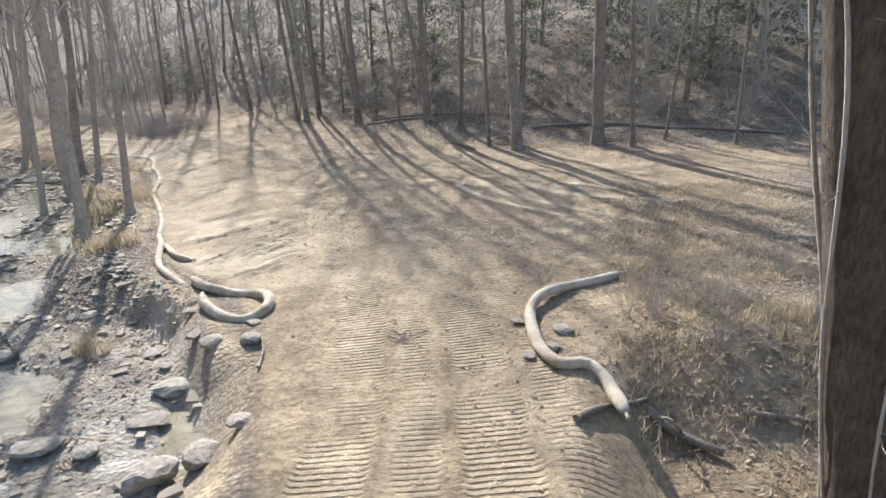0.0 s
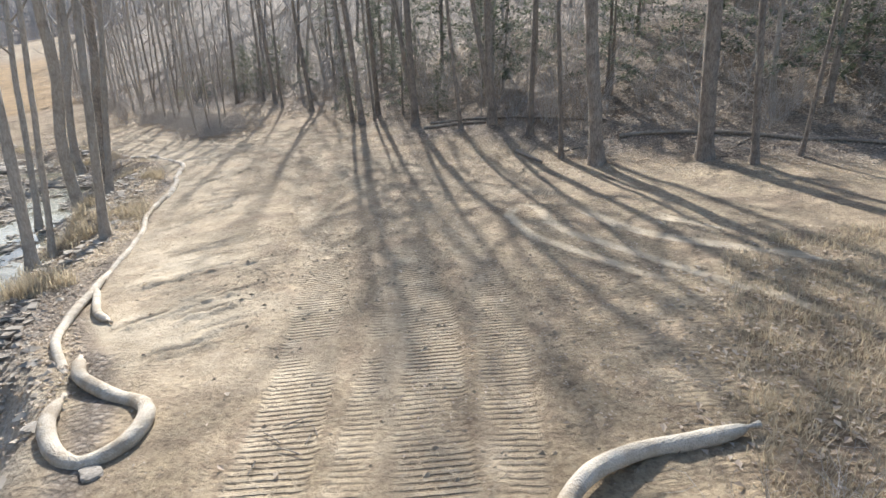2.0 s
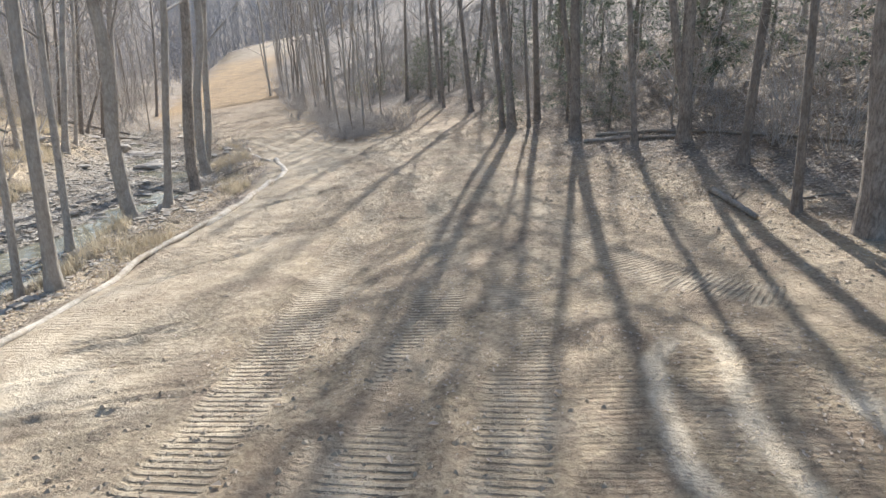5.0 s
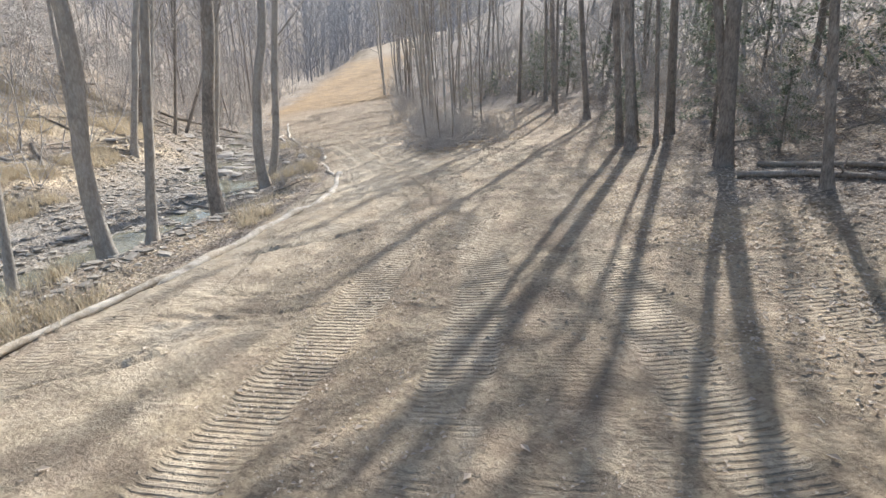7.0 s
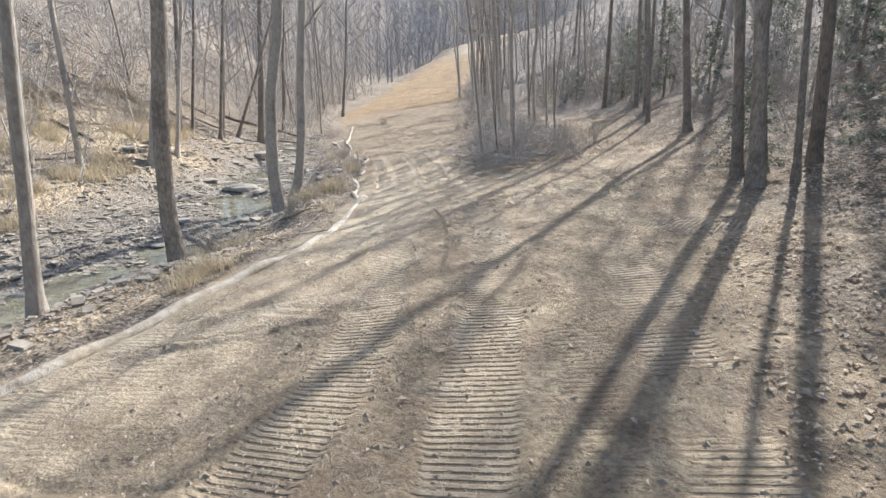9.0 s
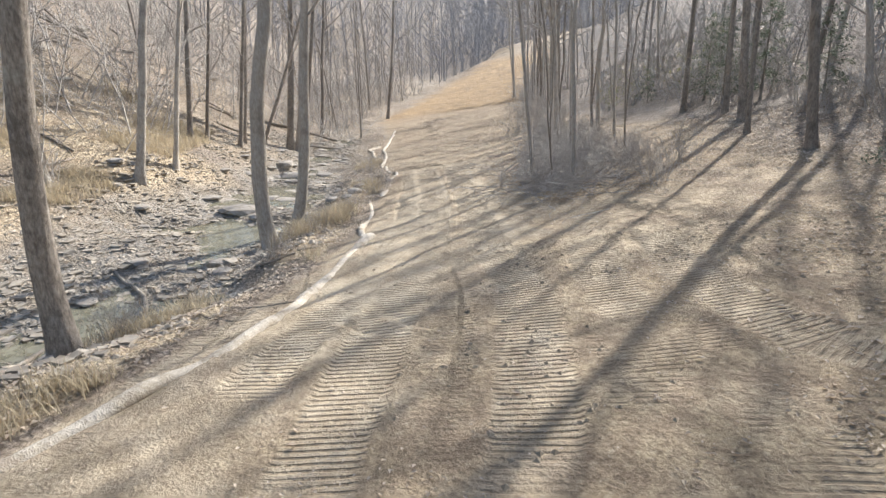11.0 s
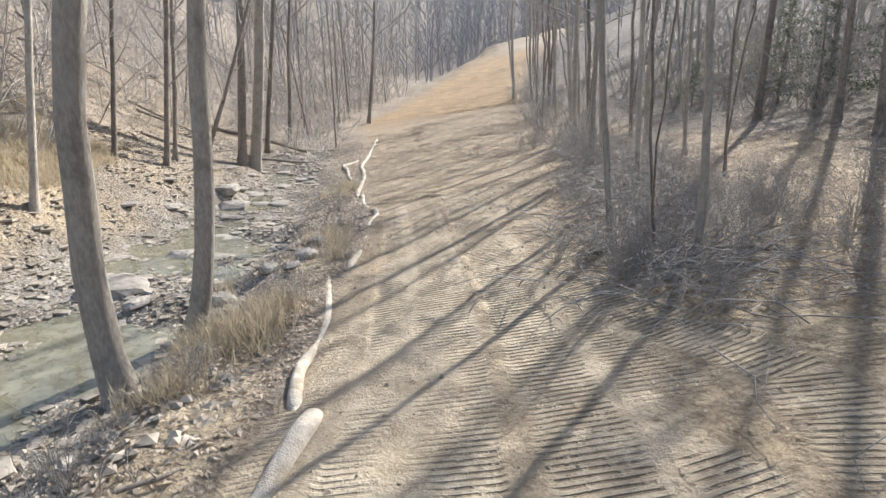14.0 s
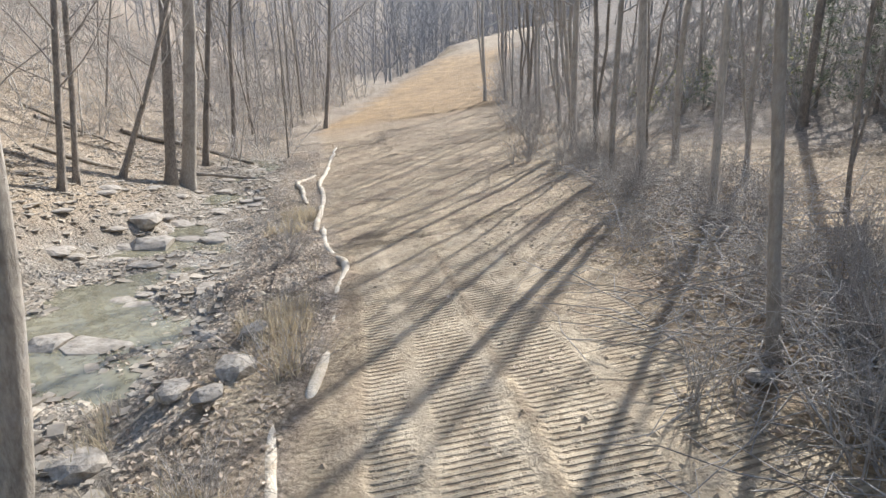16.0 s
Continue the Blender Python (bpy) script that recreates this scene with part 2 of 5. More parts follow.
def bark_material(name, dark, light, rough=0.95):
    m = Mat(name, rough)
    ridge = m.noise(0.024, 6, 0.72, m.stretch(1, 1, 0.3))
    patch = m.noise(0.3, 7, 0.7)
    c = m.mix(m.ramp(ridge, (0.36, 0.0), (0.64, 1.0)), dark, light)
    c = m.mix(m.ramp(patch, (0.34, 0.6), (0.50, 0.0)), c, tuple(0.55 * v for v in dark))
    c = m.mix(m.ramp(patch, (0.55, 0.0), (0.75, 0.5)), c, tuple(min(0.6, 1.5 * v) for v in light))
    c = m.mix(m.maths("MULTIPLY", m.chance(), 0.45), c, tuple(0.5 * v for v in dark))
    return m.done(c, ridge, 0.03, 0.8)


def plain_material(name, a, b, size, rough=0.9, depth=0.01, island=False, thin=0.0):
    m = Mat(name, rough)
    n = m.noise(size, 5)
    c = m.mix(m.ramp(n, (0.35, 0.0), (0.65, 1.0)), a, b)
    if island:
        c = m.mix(m.maths("MULTIPLY", m.island(), 0.45 if thin else 0.8), c, tuple(0.45 * v for v in a))
    else:
        c = m.mix(m.maths("MULTIPLY", m.chance(), 0.4), c, tuple(0.6 * v for v in a))
    if thin:
        # light passes through dry leaves and blades
        glow, both = m.node("ShaderNodeBsdfTranslucent"), m.node("ShaderNodeMixShader", Fac=thin)
        m.link(c, glow.inputs["Color"])
        m.link(m.b.outputs[0], both.inputs[1])
        m.link(glow.outputs[0], both.inputs[2])
        m.link(both.outputs[0], m.t.nodes["Material Output"].inputs["Surface"])
    return m.done(c, n, depth, 0.6)


def sock_material():
    m = Mat("woven_mesh_sleeve", 0.85)
    weave, _ = m.cells(0.012)
    soil = m.noise(0.35, 8, 0.75)
    c = m.mix(m.ramp(weave, (0.2, 0.0), (0.6, 1.0)), (0.50, 0.44, 0.34), (0.60, 0.53, 0.42))
    c = m.mix(m.ramp(soil, (0.44, 0.0), (0.62, 0.9)), c, (0.33, 0.265, 0.185))
    return m.done(c, m.maths("ADD", m.maths("MULTIPLY", weave, 0.25), m.noise(0.09)), 0.03, 0.7)


def water_material():
    m = Mat("shallow_clear_water", 0.02)
    clear, gloss = m.node("ShaderNodeBsdfTransparent"), m.node("ShaderNodeBsdfGlossy", Roughness=0.02)
    clear.inputs["Color"].default_value = (0.93, 0.91, 0.80, 1)
    # fine silt in the water gives it a body of its own
    murk, deep = m.node("ShaderNodeBsdfDiffuse"), m.node("ShaderNodeMixShader", Fac=0.55)
    m.link(m.mix(m.ramp(m.noise(0.16, 5), (0.35, 0.0), (0.65, 1.0)), (0.27, 0.25, 0.16), (0.46, 0.43, 0.31)), murk.inputs["Color"])
    m.link(clear.outputs[0], deep.inputs[1])
    m.link(murk.outputs[0], deep.inputs[2])
    ripple, rim, both = m.node("ShaderNodeBump", Strength=0.3, Distance=0.01), m.node("ShaderNodeFresnel", IOR=1.36), m.t.nodes.new("ShaderNodeMixShader")
    m.link(m.noise(0.2, 4), ripple.inputs["Height"])
    m.link(ripple.outputs[0], gloss.inputs["Normal"])
    m.link(ripple.outputs[0], rim.inputs["Normal"])
    m.link(rim.outputs[0], both.inputs["Fac"])
    m.link(deep.outputs[0], both.inputs[1])
    m.link(gloss.outputs[0], both.inputs[2])
    m.link(both.outputs[0], m.t.nodes["Material Output"].inputs["Surface"])
    return m.m


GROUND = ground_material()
BARK = bark_material("grey_brown_bark", (0.18, 0.15, 0.12), (0.43, 0.375, 0.31))
OLD_BARK = bark_material("shaggy_dark_bark", (0.085, 0.066, 0.05), (0.21, 0.17, 0.135))
BARK_PALE = bark_material("pale_grey_bark", (0.36, 0.315, 0.26), (0.60, 0.54, 0.45))
TWIG = bark_material("bare_twigs", (0.38, 0.335, 0.285), (0.60, 0.545, 0.47))
BRUSH = bark_material("grey_brush_stems", (0.44, 0.40, 0.35), (0.68, 0.63, 0.56))
# distance haze is put into this twig colour as a cooler grey
FAR_TWIG = bark_material("distant_haze_grey_twigs", (0.26, 0.255, 0.26), (0.42, 0.41, 0.41))
DEAD = bark_material("bleached_dead_wood", (0.24, 0.20, 0.155), (0.48, 0.42, 0.34))
# needle green is lightened, so the colour itself carries haze
NEEDLE = plain_material("hazed_hemlock_needles", (0.14, 0.165, 0.11), (0.20, 0.22, 0.15), 0.3, 0.8, 0.01, True, 0.35)
FRESH = plain_material("yellow_green_leaves", (0.38, 0.38, 0.13), (0.27, 0.29, 0.10), 0.2, 0.6, 0.005, True, 0.4)
ROCK = plain_material("grey_creek_stone", (0.46, 0.41, 0.34), (0.22, 0.19, 0.15), 0.12, 0.85, 0.03)
PEBBLE = plain_material("creek_gravel", (0.52, 0.455, 0.36), (0.23, 0.19, 0.14), 0.2, 0.85, 0.01, True)
LEAF = plain_material("dry_fallen_leaves", (0.73, 0.625, 0.495), (0.49, 0.39, 0.285), 0.3, 0.8, 0.005, True, 0.4)
STRAW = plain_material("dry_grass", (0.62, 0.53, 0.38), (0.52, 0.43, 0.29), 0.4, 0.85, 0.005, True, 0.45)
CLOD = plain_material("dry_soil_crumbs", (0.46, 0.375, 0.26), (0.36, 0.285, 0.195), 0.1, 0.95, 0.01, True)
SOCK = sock_material()
WATER = water_material()

# ---- meshes from arrays ----
class Soup:
    """Gathers vertices and faces of one mesh."""

    def __init__(self):
        self.v, self.f3, self.f4, self.n, self.late = [], [], [], 0, {}

    def add(self, v, f):
        f = np.asarray(f, np.int64)
        (self.f3 if f.shape[1] == 3 else self.f4).append(f + self.n)
        self.v.append(np.asarray(v, float))
        self.n += len(v)

    def wand(self, p, r, sides):
        """A thin tube, built with all others of its kind at the end."""
        self.late.setdefault((len(p), sides), []).append((p, r))

    def flush(self):
        for (n, sides), many in self.late.items():
            p, r = np.array([a for a, _ in many]), np.array([b for _, b in many])
            d = np.empty_like(p)
            d[:, 1:-1], d[:, 0], d[:, -1] = p[:, 2:] - p[:, :-2], p[:, 1] - p[:, 0], p[:, -1] - p[:, -2]
            d /= np.linalg.norm(d, axis=-1, keepdims=True) + 1e-9
            a = np.cross(d, np.array([0.57, 0.21, 0.05]))
            a /= np.linalg.norm(a, axis=-1, keepdims=True) + 1e-9
            b = np.cross(d, a)
            w = np.arange(sides) / sides * 2 * math.pi
            v = p[:, :, None] + (a[:, :, None] * np.cos(w)[:, None] + b[:, :, None] * np.sin(w)[:, None]) * r[:, :, None, None]
            i, j = np.meshgrid(np.arange(n - 1), np.arange(sides), indexing="ij")
            k = (j + 1) % sides
            f = np.stack([i * sides + j, i * sides + k, (i + 1) * sides + k, (i + 1) * sides + j], -1).reshape(-1, 4)
            self.add(v.reshape(-1, 3), (f[None] + (n * sides * np.arange(len(many)))[:, None, None]).reshape(-1, 4))
        self.late = {}
        return self

    def tube(self, p, r, sides=6, cap=False, turn=0.0):
        p, r = np.asarray(p, float), np.asarray(r, float)
        n = len(p)
        if sides <= 5 and not cap:
            self.wand(p, r, sides)
            return self
        d = np.gradient(p, axis=0)
        d /= np.linalg.norm(d, axis=1)[:, None] + 1e-9
        ref = np.where(np.abs(d[:, 2:3]) > 0.9, np.array([[1.0, 0, 0]]), np.array([[0, 0, 1.0]]))
        if np.abs(d[:, 2]).min() < 0.9 < np.abs(d[:, 2]).max():
            ref = np.tile(np.array([[0.57, 0.21, 0.05]]), (n, 1))
        a = np.cross(d, ref)
        a /= np.linalg.norm(a, axis=1)[:, None] + 1e-9
        b = np.cross(d, a)
        w = np.arange(sides) / sides * 2 * math.pi + turn
        ring = r if r.ndim == 2 else r[:, None]
        v = p[:, None] + (a[:, None] * np.cos(w)[None, :, None] + b[:, None] * np.sin(w)[None, :, None]) * ring[..., None]
        i, j = np.meshgrid(np.arange(n - 1), np.arange(sides), indexing="ij")
        k = (j + 1) % sides
        f = np.stack([i * sides + j, i * sides + k, (i + 1) * sides + k, (i + 1) * sides + j], -1).reshape(-1, 4)
        self.add(v.reshape(-1, 3), f)
        if cap:
            base, q = self.n - n * sides, np.arange(sides)
            for first, c in ((0, p[0]), ((n - 1) * sides, p[-1])):
                self.f3.append(np.stack([np.full(sides, self.n), base + first + q, base + first + (q + 1) % sides], -1))
                self.v.append(c[None])
                self.n += 1
        return self

    def mesh(self, name, material, smooth_shade=True):
        self.flush()
        me = bpy.data.meshes.new(name)
        v = np.concatenate(self.v)
        f3 = np.concatenate(self.f3) if self.f3 else np.zeros((0, 3), np.int64)
        f4 = np.concatenate(self.f4) if self.f4 else np.zeros((0, 4), np.int64)
        me.vertices.add(len(v))
        me.vertices.foreach_set("co", v.ravel())
        loops = np.concatenate([f3.ravel(), f4.ravel()])
        me.loops.add(len(loops))
        me.loops.foreach_set("vertex_index", loops.astype(np.int32))
        me.polygons.add(len(f3) + len(f4))
        start = np.concatenate([np.arange(len(f3)) * 3, len(f3) * 3 + np.arange(len(f4)) * 4]).astype(np.int32)
        me.polygons.foreach_set("loop_start", start)
        me.polygons.foreach_set("use_smooth", np.full(len(start), smooth_shade))
        me.update(calc_edges=True)
        me.validate()
        me.materials.append(material)
        return me


def part(name, soup, material, parent, label="", smooth_shade=True):
    me = soup if isinstance(soup, bpy.types.Mesh) else soup.mesh(name, material, smooth_shade)
    ob = new(name, me)
    ob.parent = parent
    return tagged(ob, label)


def thing(name, x, y, z, label, category, group="", turn=0.0):
    ob = new(name)
    ob.empty_display_size = 0.1
    ob.matrix_world = pose(x, y, z, 0, 0, turn)
    return tagged(ob, label, category, group)


def curved(points, step=0.25):
    """A smooth line through points of the plan."""
    p = np.array([points[0], *points, points[-1]], float)
    out = []
    for k in range(1, len(p) - 2):
        n = max(2, int(np.linalg.norm(p[k + 1] - p[k]) / step))
        t = np.linspace(0, 1, n, endpoint=False)[:, None]
        a, b, c, d = p[k - 1:k + 3]
        out.append(0.5 * (2 * b + (c - a) * t + (2 * a - 5 * b + 4 * c - d) * t ** 2 + (3 * b - a - 3 * c + d) * t ** 3))
    return np.concatenate(out + [p[-1:]])


# ---- the ground: one sheet, with the ruts of a tracked machine in the graded part ----
# lines of the plan along which a track shoe ran
RUTS = [
    ([(-4.2, 21.2), (-5.6, 21.0), (-7.0, 21.75), (-8.4, 22.9)], 0.50, 0.8),
    ([(1.4, 13.6), (0.2, 13.9), (-1.2, 15.2), (-2.6, 17.0), (-4.2, 18.8), (-5.6, 20.3)], 0.5, 0.7),
    ([(2.6, 12.4), (1.4, 14.4), (0.0, 16.0), (-1.6, 18.0)], 0.5, 0.6),
    ([(-7.8, 17.8), (-9.4, 19.4), (-10.6, 20.6), (-12.4, 22.0), (-14.2, 23.2)], 0.5, 0.75),
    ([(-9.2, 21.9), (-11.6, 22.9), (-14.0, 24.5), (-18, 27.0)], 0.62, 0.9),
    ([(-10.2, 22.6), (-12.2, 23.9), (-14.6, 25.5), (-18, 27.8)], 0.6, 0.8),
    ([(-12.2, 22.0), (-13.6, 22.9), (-15.6, 24.2), (-19, 26.2)], 0.62, 0.9),
    ([(-6.7, 20.6), (-7.6, 21.2), (-8.7, 22.2), (-9.9, 23.4), (-11.2, 23.7), (-13.4, 24.8), (-16.5, 27.2)], 0.52, 0.9),
    ([(1.1, 2.0), (0.75, 5.0), (0.55, 7.4), (0.3, 9.0), (-0.2, 10.8), (-0.8, 12.4), (-1.7, 14.2)], 0.45, 0.6),
    ([(-0.2, 2.0), (-0.25, 5.5), (-0.5, 7.5), (-0.8, 9.2), (-1.3, 10.8)], 0.42, 0.6),
    ([(-0.75, 2.0), (-0.8, 5.0), (-0.95, 6.4), (-1.35, 8.1), (-1.85, 9.7), (-2.65, 11.7), (-3.6, 13.6), (-4.6, 15.5), (-5.55, 16.85), (-7.2, 18.3), (-8.6, 19.5), (-9.8, 20.6), (-11.6, 22.0), (-14.9, 24.2), (-19, 26.6)], 0.52, 0.9),
    ([(0.45, 2.0), (0.3, 5.2), (0.0, 7.0), (-0.2, 8.2), (-0.58, 9.4), (-1.0, 10.7), (-1.55, 12.2), (-2.2, 13.7), (-3.0, 15.1), (-3.6, 16.1), (-4.5, 17.15), (-5.7, 18.5), (-6.6, 19.4), (-8.2, 20.7), (-9.6, 21.5), (-10.7, 22.2), (-13, 23.7), (-17, 26.2)], 0.50, 1.0),
    ([(3.6, 8.2), (2.65, 9.45), (1.5, 10.75), (1.05, 11.4), (0.75, 12.5), (0.5, 12.9)], 0.16, 0.4),
    ([(2.2, 9.3), (1.4, 10.2), (0.72, 10.97), (0.36, 12.1), (0.45, 12.7)], 0.16, 0.4),
    ([(4.4, 9.6), (3.3, 10.3), (2.55, 10.75), (1.85, 11.4), (1.45, 12.3)], 0.22, 0.4),
    ([(4.4, 10.6), (3.2, 11.2), (2.4, 11.9)], 0.3, 0.4),
]
# narrow furrows that a blade's corner dragged towards the creek
FURROWS = [[(-3.52, 7.83), (-3.36, 8.33), (-2.83, 8.9), (-2.37, 9.3)],
           [(-4.35, 9.08), (-3.71, 9.64), (-3.32, 9.98), (-2.59, 10.44)],
           [(-3.12, 8.26), (-2.69, 8.5), (-2.27, 8.96)],
           [(-4.62, 10.5), (-4.11, 10.93), (-3.74, 11.66)],
           [(-5.47, 12.12), (-5.26, 12.74), (-5.05, 13.93)],
           [(-2.76, 7.27), (-2.69, 7.67), (-2.1, 8.05)],
           [(-7.23, 15.09), (-6.76, 16.25), (-6.17, 17.24)],
           [(-6.2, 13.75), (-5.7, 13.9), (-5.0, 14.3), (-4.6, 14.8)], [(-7.2, 16.6), (-6.6, 16.9), (-6.0, 17.4)], [(-9.0, 19.0), (-8.4, 19.0), (-7.9, 19.2)]]

# fainter scrapes run beside them
FAINT = [[(a + 0.22 + 0.1 * math.sin(7 * k), b + 0.34 + 0.1 * math.cos(5 * k)) for a, b in q] for k, q in enumerate(FURROWS)] + [[(a - 0.25 + 0.1 * math.sin(3 * k), b + 0.72 + 0.12 * math.cos(4 * k)) for a, b in q] for k, q in enumerate(FURROWS[:8])]


def ruts(x, y):
    """Relief of the shoe prints, where the soil is pressed pale, the way along a print and its strength."""
    high, pale = np.zeros(x.shape), np.zeros(x.shape)
    # many faint passes cover the track beside the clear ones
    main = curved(RUTS[11][0], 0.8)
    off, shoe, _ = beside([tuple(q) for q in main], x, y)
    off = off / 0.56 + 0.10 * grain(x, y, 2.5, 24) + 40
    band = np.floor(off)
    shoe = shoe * (1 + 0.05 * np.sin(band * 7.1)) + 0.062 * np.sin(band * 12.9898) + 0.05 * np.sin(band * 4.3) * (off - band)
    lane = smooth(0.0, 0.12, off - band) * smooth(1.0, 0.88, off - band) * (0.55 + 0.45 * np.sin(band * 5.7 + 1.0))
    mark = (0.25 + 0.5 * smooth(17.0, 20.5, y - 0.35 * (x + 9))) * smooth(-0.45, 0.25, grain(x, y, 1.3, 28) + 0.4 * grain(x, y, 0.4, 29)) * (0.25 + 0.75 * lane)
    worn = smooth(-0.9, 0.0, grain(x, y, 1.1, 21) + 0.5 * grain(x, y, 0.3, 22))
    for points, wide, deep in RUTS:
        line = curved(points, 0.5)
        lo, hi = line.min(0) - 1, line.max(0) + 1
        pick = np.nonzero((x > lo[0]) & (x < hi[0]) & (y > lo[1]) & (y < hi[1]))[0]
        if not len(pick):
            continue
        d, u, _ = beside([tuple(q) for q in line], x[pick], y[pick])
        inside = smooth(wide / 2 + 0.03, wide / 2 - 0.03, np.abs(d + 0.03 * grain(x[pick], y[pick], 0.4, 23)))
        ends = smooth(0.0, 0.4, u) * smooth(u.max(), u.max() - 0.4, u)
        lip = np.exp(-((np.abs(d) - wide / 2 - 0.05) / 0.04) ** 2)
        high[pick] = high[pick] * (1 - inside * ends) + ends * (-0.016 * inside * deep + 0.004 * lip * (0.5 + grain(x[pick], y[pick], 0.10, 25)))
        if deep > 0.5:
            shoe[pick] = np.where(np.abs(d) < wide / 2 + 0.1, u, shoe[pick])
            mark[pick] = np.where(np.abs(d) < wide / 2 + 0.1, inside * ends * worn[pick] * deep, mark[pick] * smooth(wide / 2 + 0.12, wide / 2 + 0.22, np.abs(d)))
            pale[pick] = np.maximum(pale[pick], inside * ends * (0.15 + 0.45 * worn[pick]) * deep)
        else:
            pale[pick] = np.maximum(pale[pick], 0.9 * inside * ends)
            mark[pick] *= 1 - inside * ends
    for number, points in enumerate(FURROWS + FAINT):
        line, much = curved(points, 0.4), 0.9 if number < 7 else 0.45
        lo, hi = line.min(0) - 1, line.max(0) + 1
        pick = np.nonzero((x > lo[0]) & (x < hi[0]) & (y > lo[1]) & (y < hi[1]))[0]
        if not len(pick):
            continue
        d, u, _ = beside([tuple(q) for q in line], x[pick], y[pick])
        d = d + 0.03 * grain(x[pick], y[pick], 0.4, 26)
        ends = smooth(0.0, 0.5, u) * smooth(u.max(), u.max() - 0.5, u)
        high[pick] += much * ends * (0.045 * np.exp(-((d - 0.05) / 0.05) ** 2) * (0.8 + 0.5 * grain(x[pick], y[pick], 0.09, 27)) - 0.05 * np.exp(-((d + 0.06) / 0.045) ** 2))
        mark[pick] *= 1 - ends * np.exp(-(d / 0.15) ** 2)
    return high, pale, shoe, mark


def surface(x, y, fine):
    """Height and the cover of the ground at points of the plan."""
    h, d, u, f = lie(x, y)
    wob = 0.5 * grain(x, y, 1.6, 11) + 0.3 * grain(x, y, 0.5, 12)
    wide = np.interp(u, [0, 26, 34, 38, 44, 52, 60], [5.5, 6, 6.2, 5.6, 4.6, 3.4, 3.2])
    side = smooth(3.2, 1.6, x - 0.75 * np.clip(y - 5, 0, 8) + wob)
    track = smooth(-0.1, 0.12, d + 0.15 * wob) * smooth(-0.7, -2.2, f + 1.2 * wob) * np.where(y < 14, side, 1)
    hay = smooth(110, 100, u) * (0.15 * smooth(50, 58, u + 1.5 * wob) + 0.85 * smooth(63, 71, u + 2 * wob)) * smooth(-0.4, 0.6, d + wob) * smooth(-0.2, -2.5, f + wob)
    stone = smooth(66, 58, u) * smooth(0.7, 1.5, -d + 0.4 * wob) * smooth(wide + 0.8, wide - 0.3, -d + wob)
    level = np.interp(u, WATER_AT[0], WATER_AT[1])
    wet = smooth(30, 34, u) * smooth(64, 60, u) * (d < -0.4) * (d > -6.5) * smooth(0.04, -0.02, h - level)
    silt = np.maximum(0.75 * wet, smooth(23.5, 21.5, u + wob) * smooth(0.25, 0.9, -d + 0.3 * wob) * smooth(6.2, 5.0, -d + wob) * (0.55 + 0.45 * smooth(-0.3, 0.2, grain(x, y, 0.8, 17))))
    straw = smooth(0.05, 0.3, -d + 0.2 * wob) * (1 - stone) * smooth(11, 7.5, -d + 1.5 * wob) * smooth(-0.45, 0.35, grain(x, y, 1.9, 13) + 0.25) * (1 - 0.7 * smooth(44, 52, u))
    straw = np.maximum(straw, smooth(1.5, 2.3, x + 0.4 * wob) * smooth(7, 5, y + wob) * 0.5)
    masks = {"earth": track * (1 - hay), "hay": hay, "stone": stone, "silt": silt, "straw": straw * (1 - track)}
    pale = np.zeros(x.shape)
    shoe, mark = np.zeros(x.shape), np.zeros(x.shape)
    if not fine:
        near = np.nonzero((u > 36) & (u < 64) & (d > -1) & (d < 10))[0]
        _, _, shoe[near], mark[near] = ruts(x[near], y[near])
    else:
        rise, pale, shoe, mark = ruts(x, y)
        rough = smooth(-0.2, 0.6, grain(x, y, 1.7, 32))
        lump = 0.022 * np.maximum(0, grain(x, y, 0.10, 31)) ** 1.5 * rough + 0.010 * grain(x, y, 0.34, 33) + 0.028 * grain(x, y, 1.2, 34)
        lump += 0.012 * np.maximum(0, grain(x, y, 0.065, 35)) * rough
        h = h + track * (rise + lump * (1 - 0.7 * np.clip(pale * 2, 0, 1))) + (1 - track) * (lump * 1.6)
        pale = np.clip(pale + (0.46 + 0.25 * smooth(-0.4, 0.5, grain(x, y, 1.4, 38) + 0.3 * grain(x, y, 0.3, 39)) + 0.45 * smooth(0.1, 0.6, grain(x, y, 0.7, 37))) * smooth(3.0, 0.6, d + 0.5 * wob) * smooth(44, 37, u) * smooth(20, 22.5, u), 0, 1)
    masks["shoe"], masks["print"] = shoe, mark * track
    masks["pale"] = pale * track
    return h, d, u, f, masks


def in_fine(d, u, f, x, y):
    return (d > np.where(u < 23, -2.2, -0.7)) & (d < 7.2) & (u > 14.5) & (u < 46) & (f < -0.4) & (y > 1.6) & (y < 36.5) & (x > -24.5) & (x < 4.6)


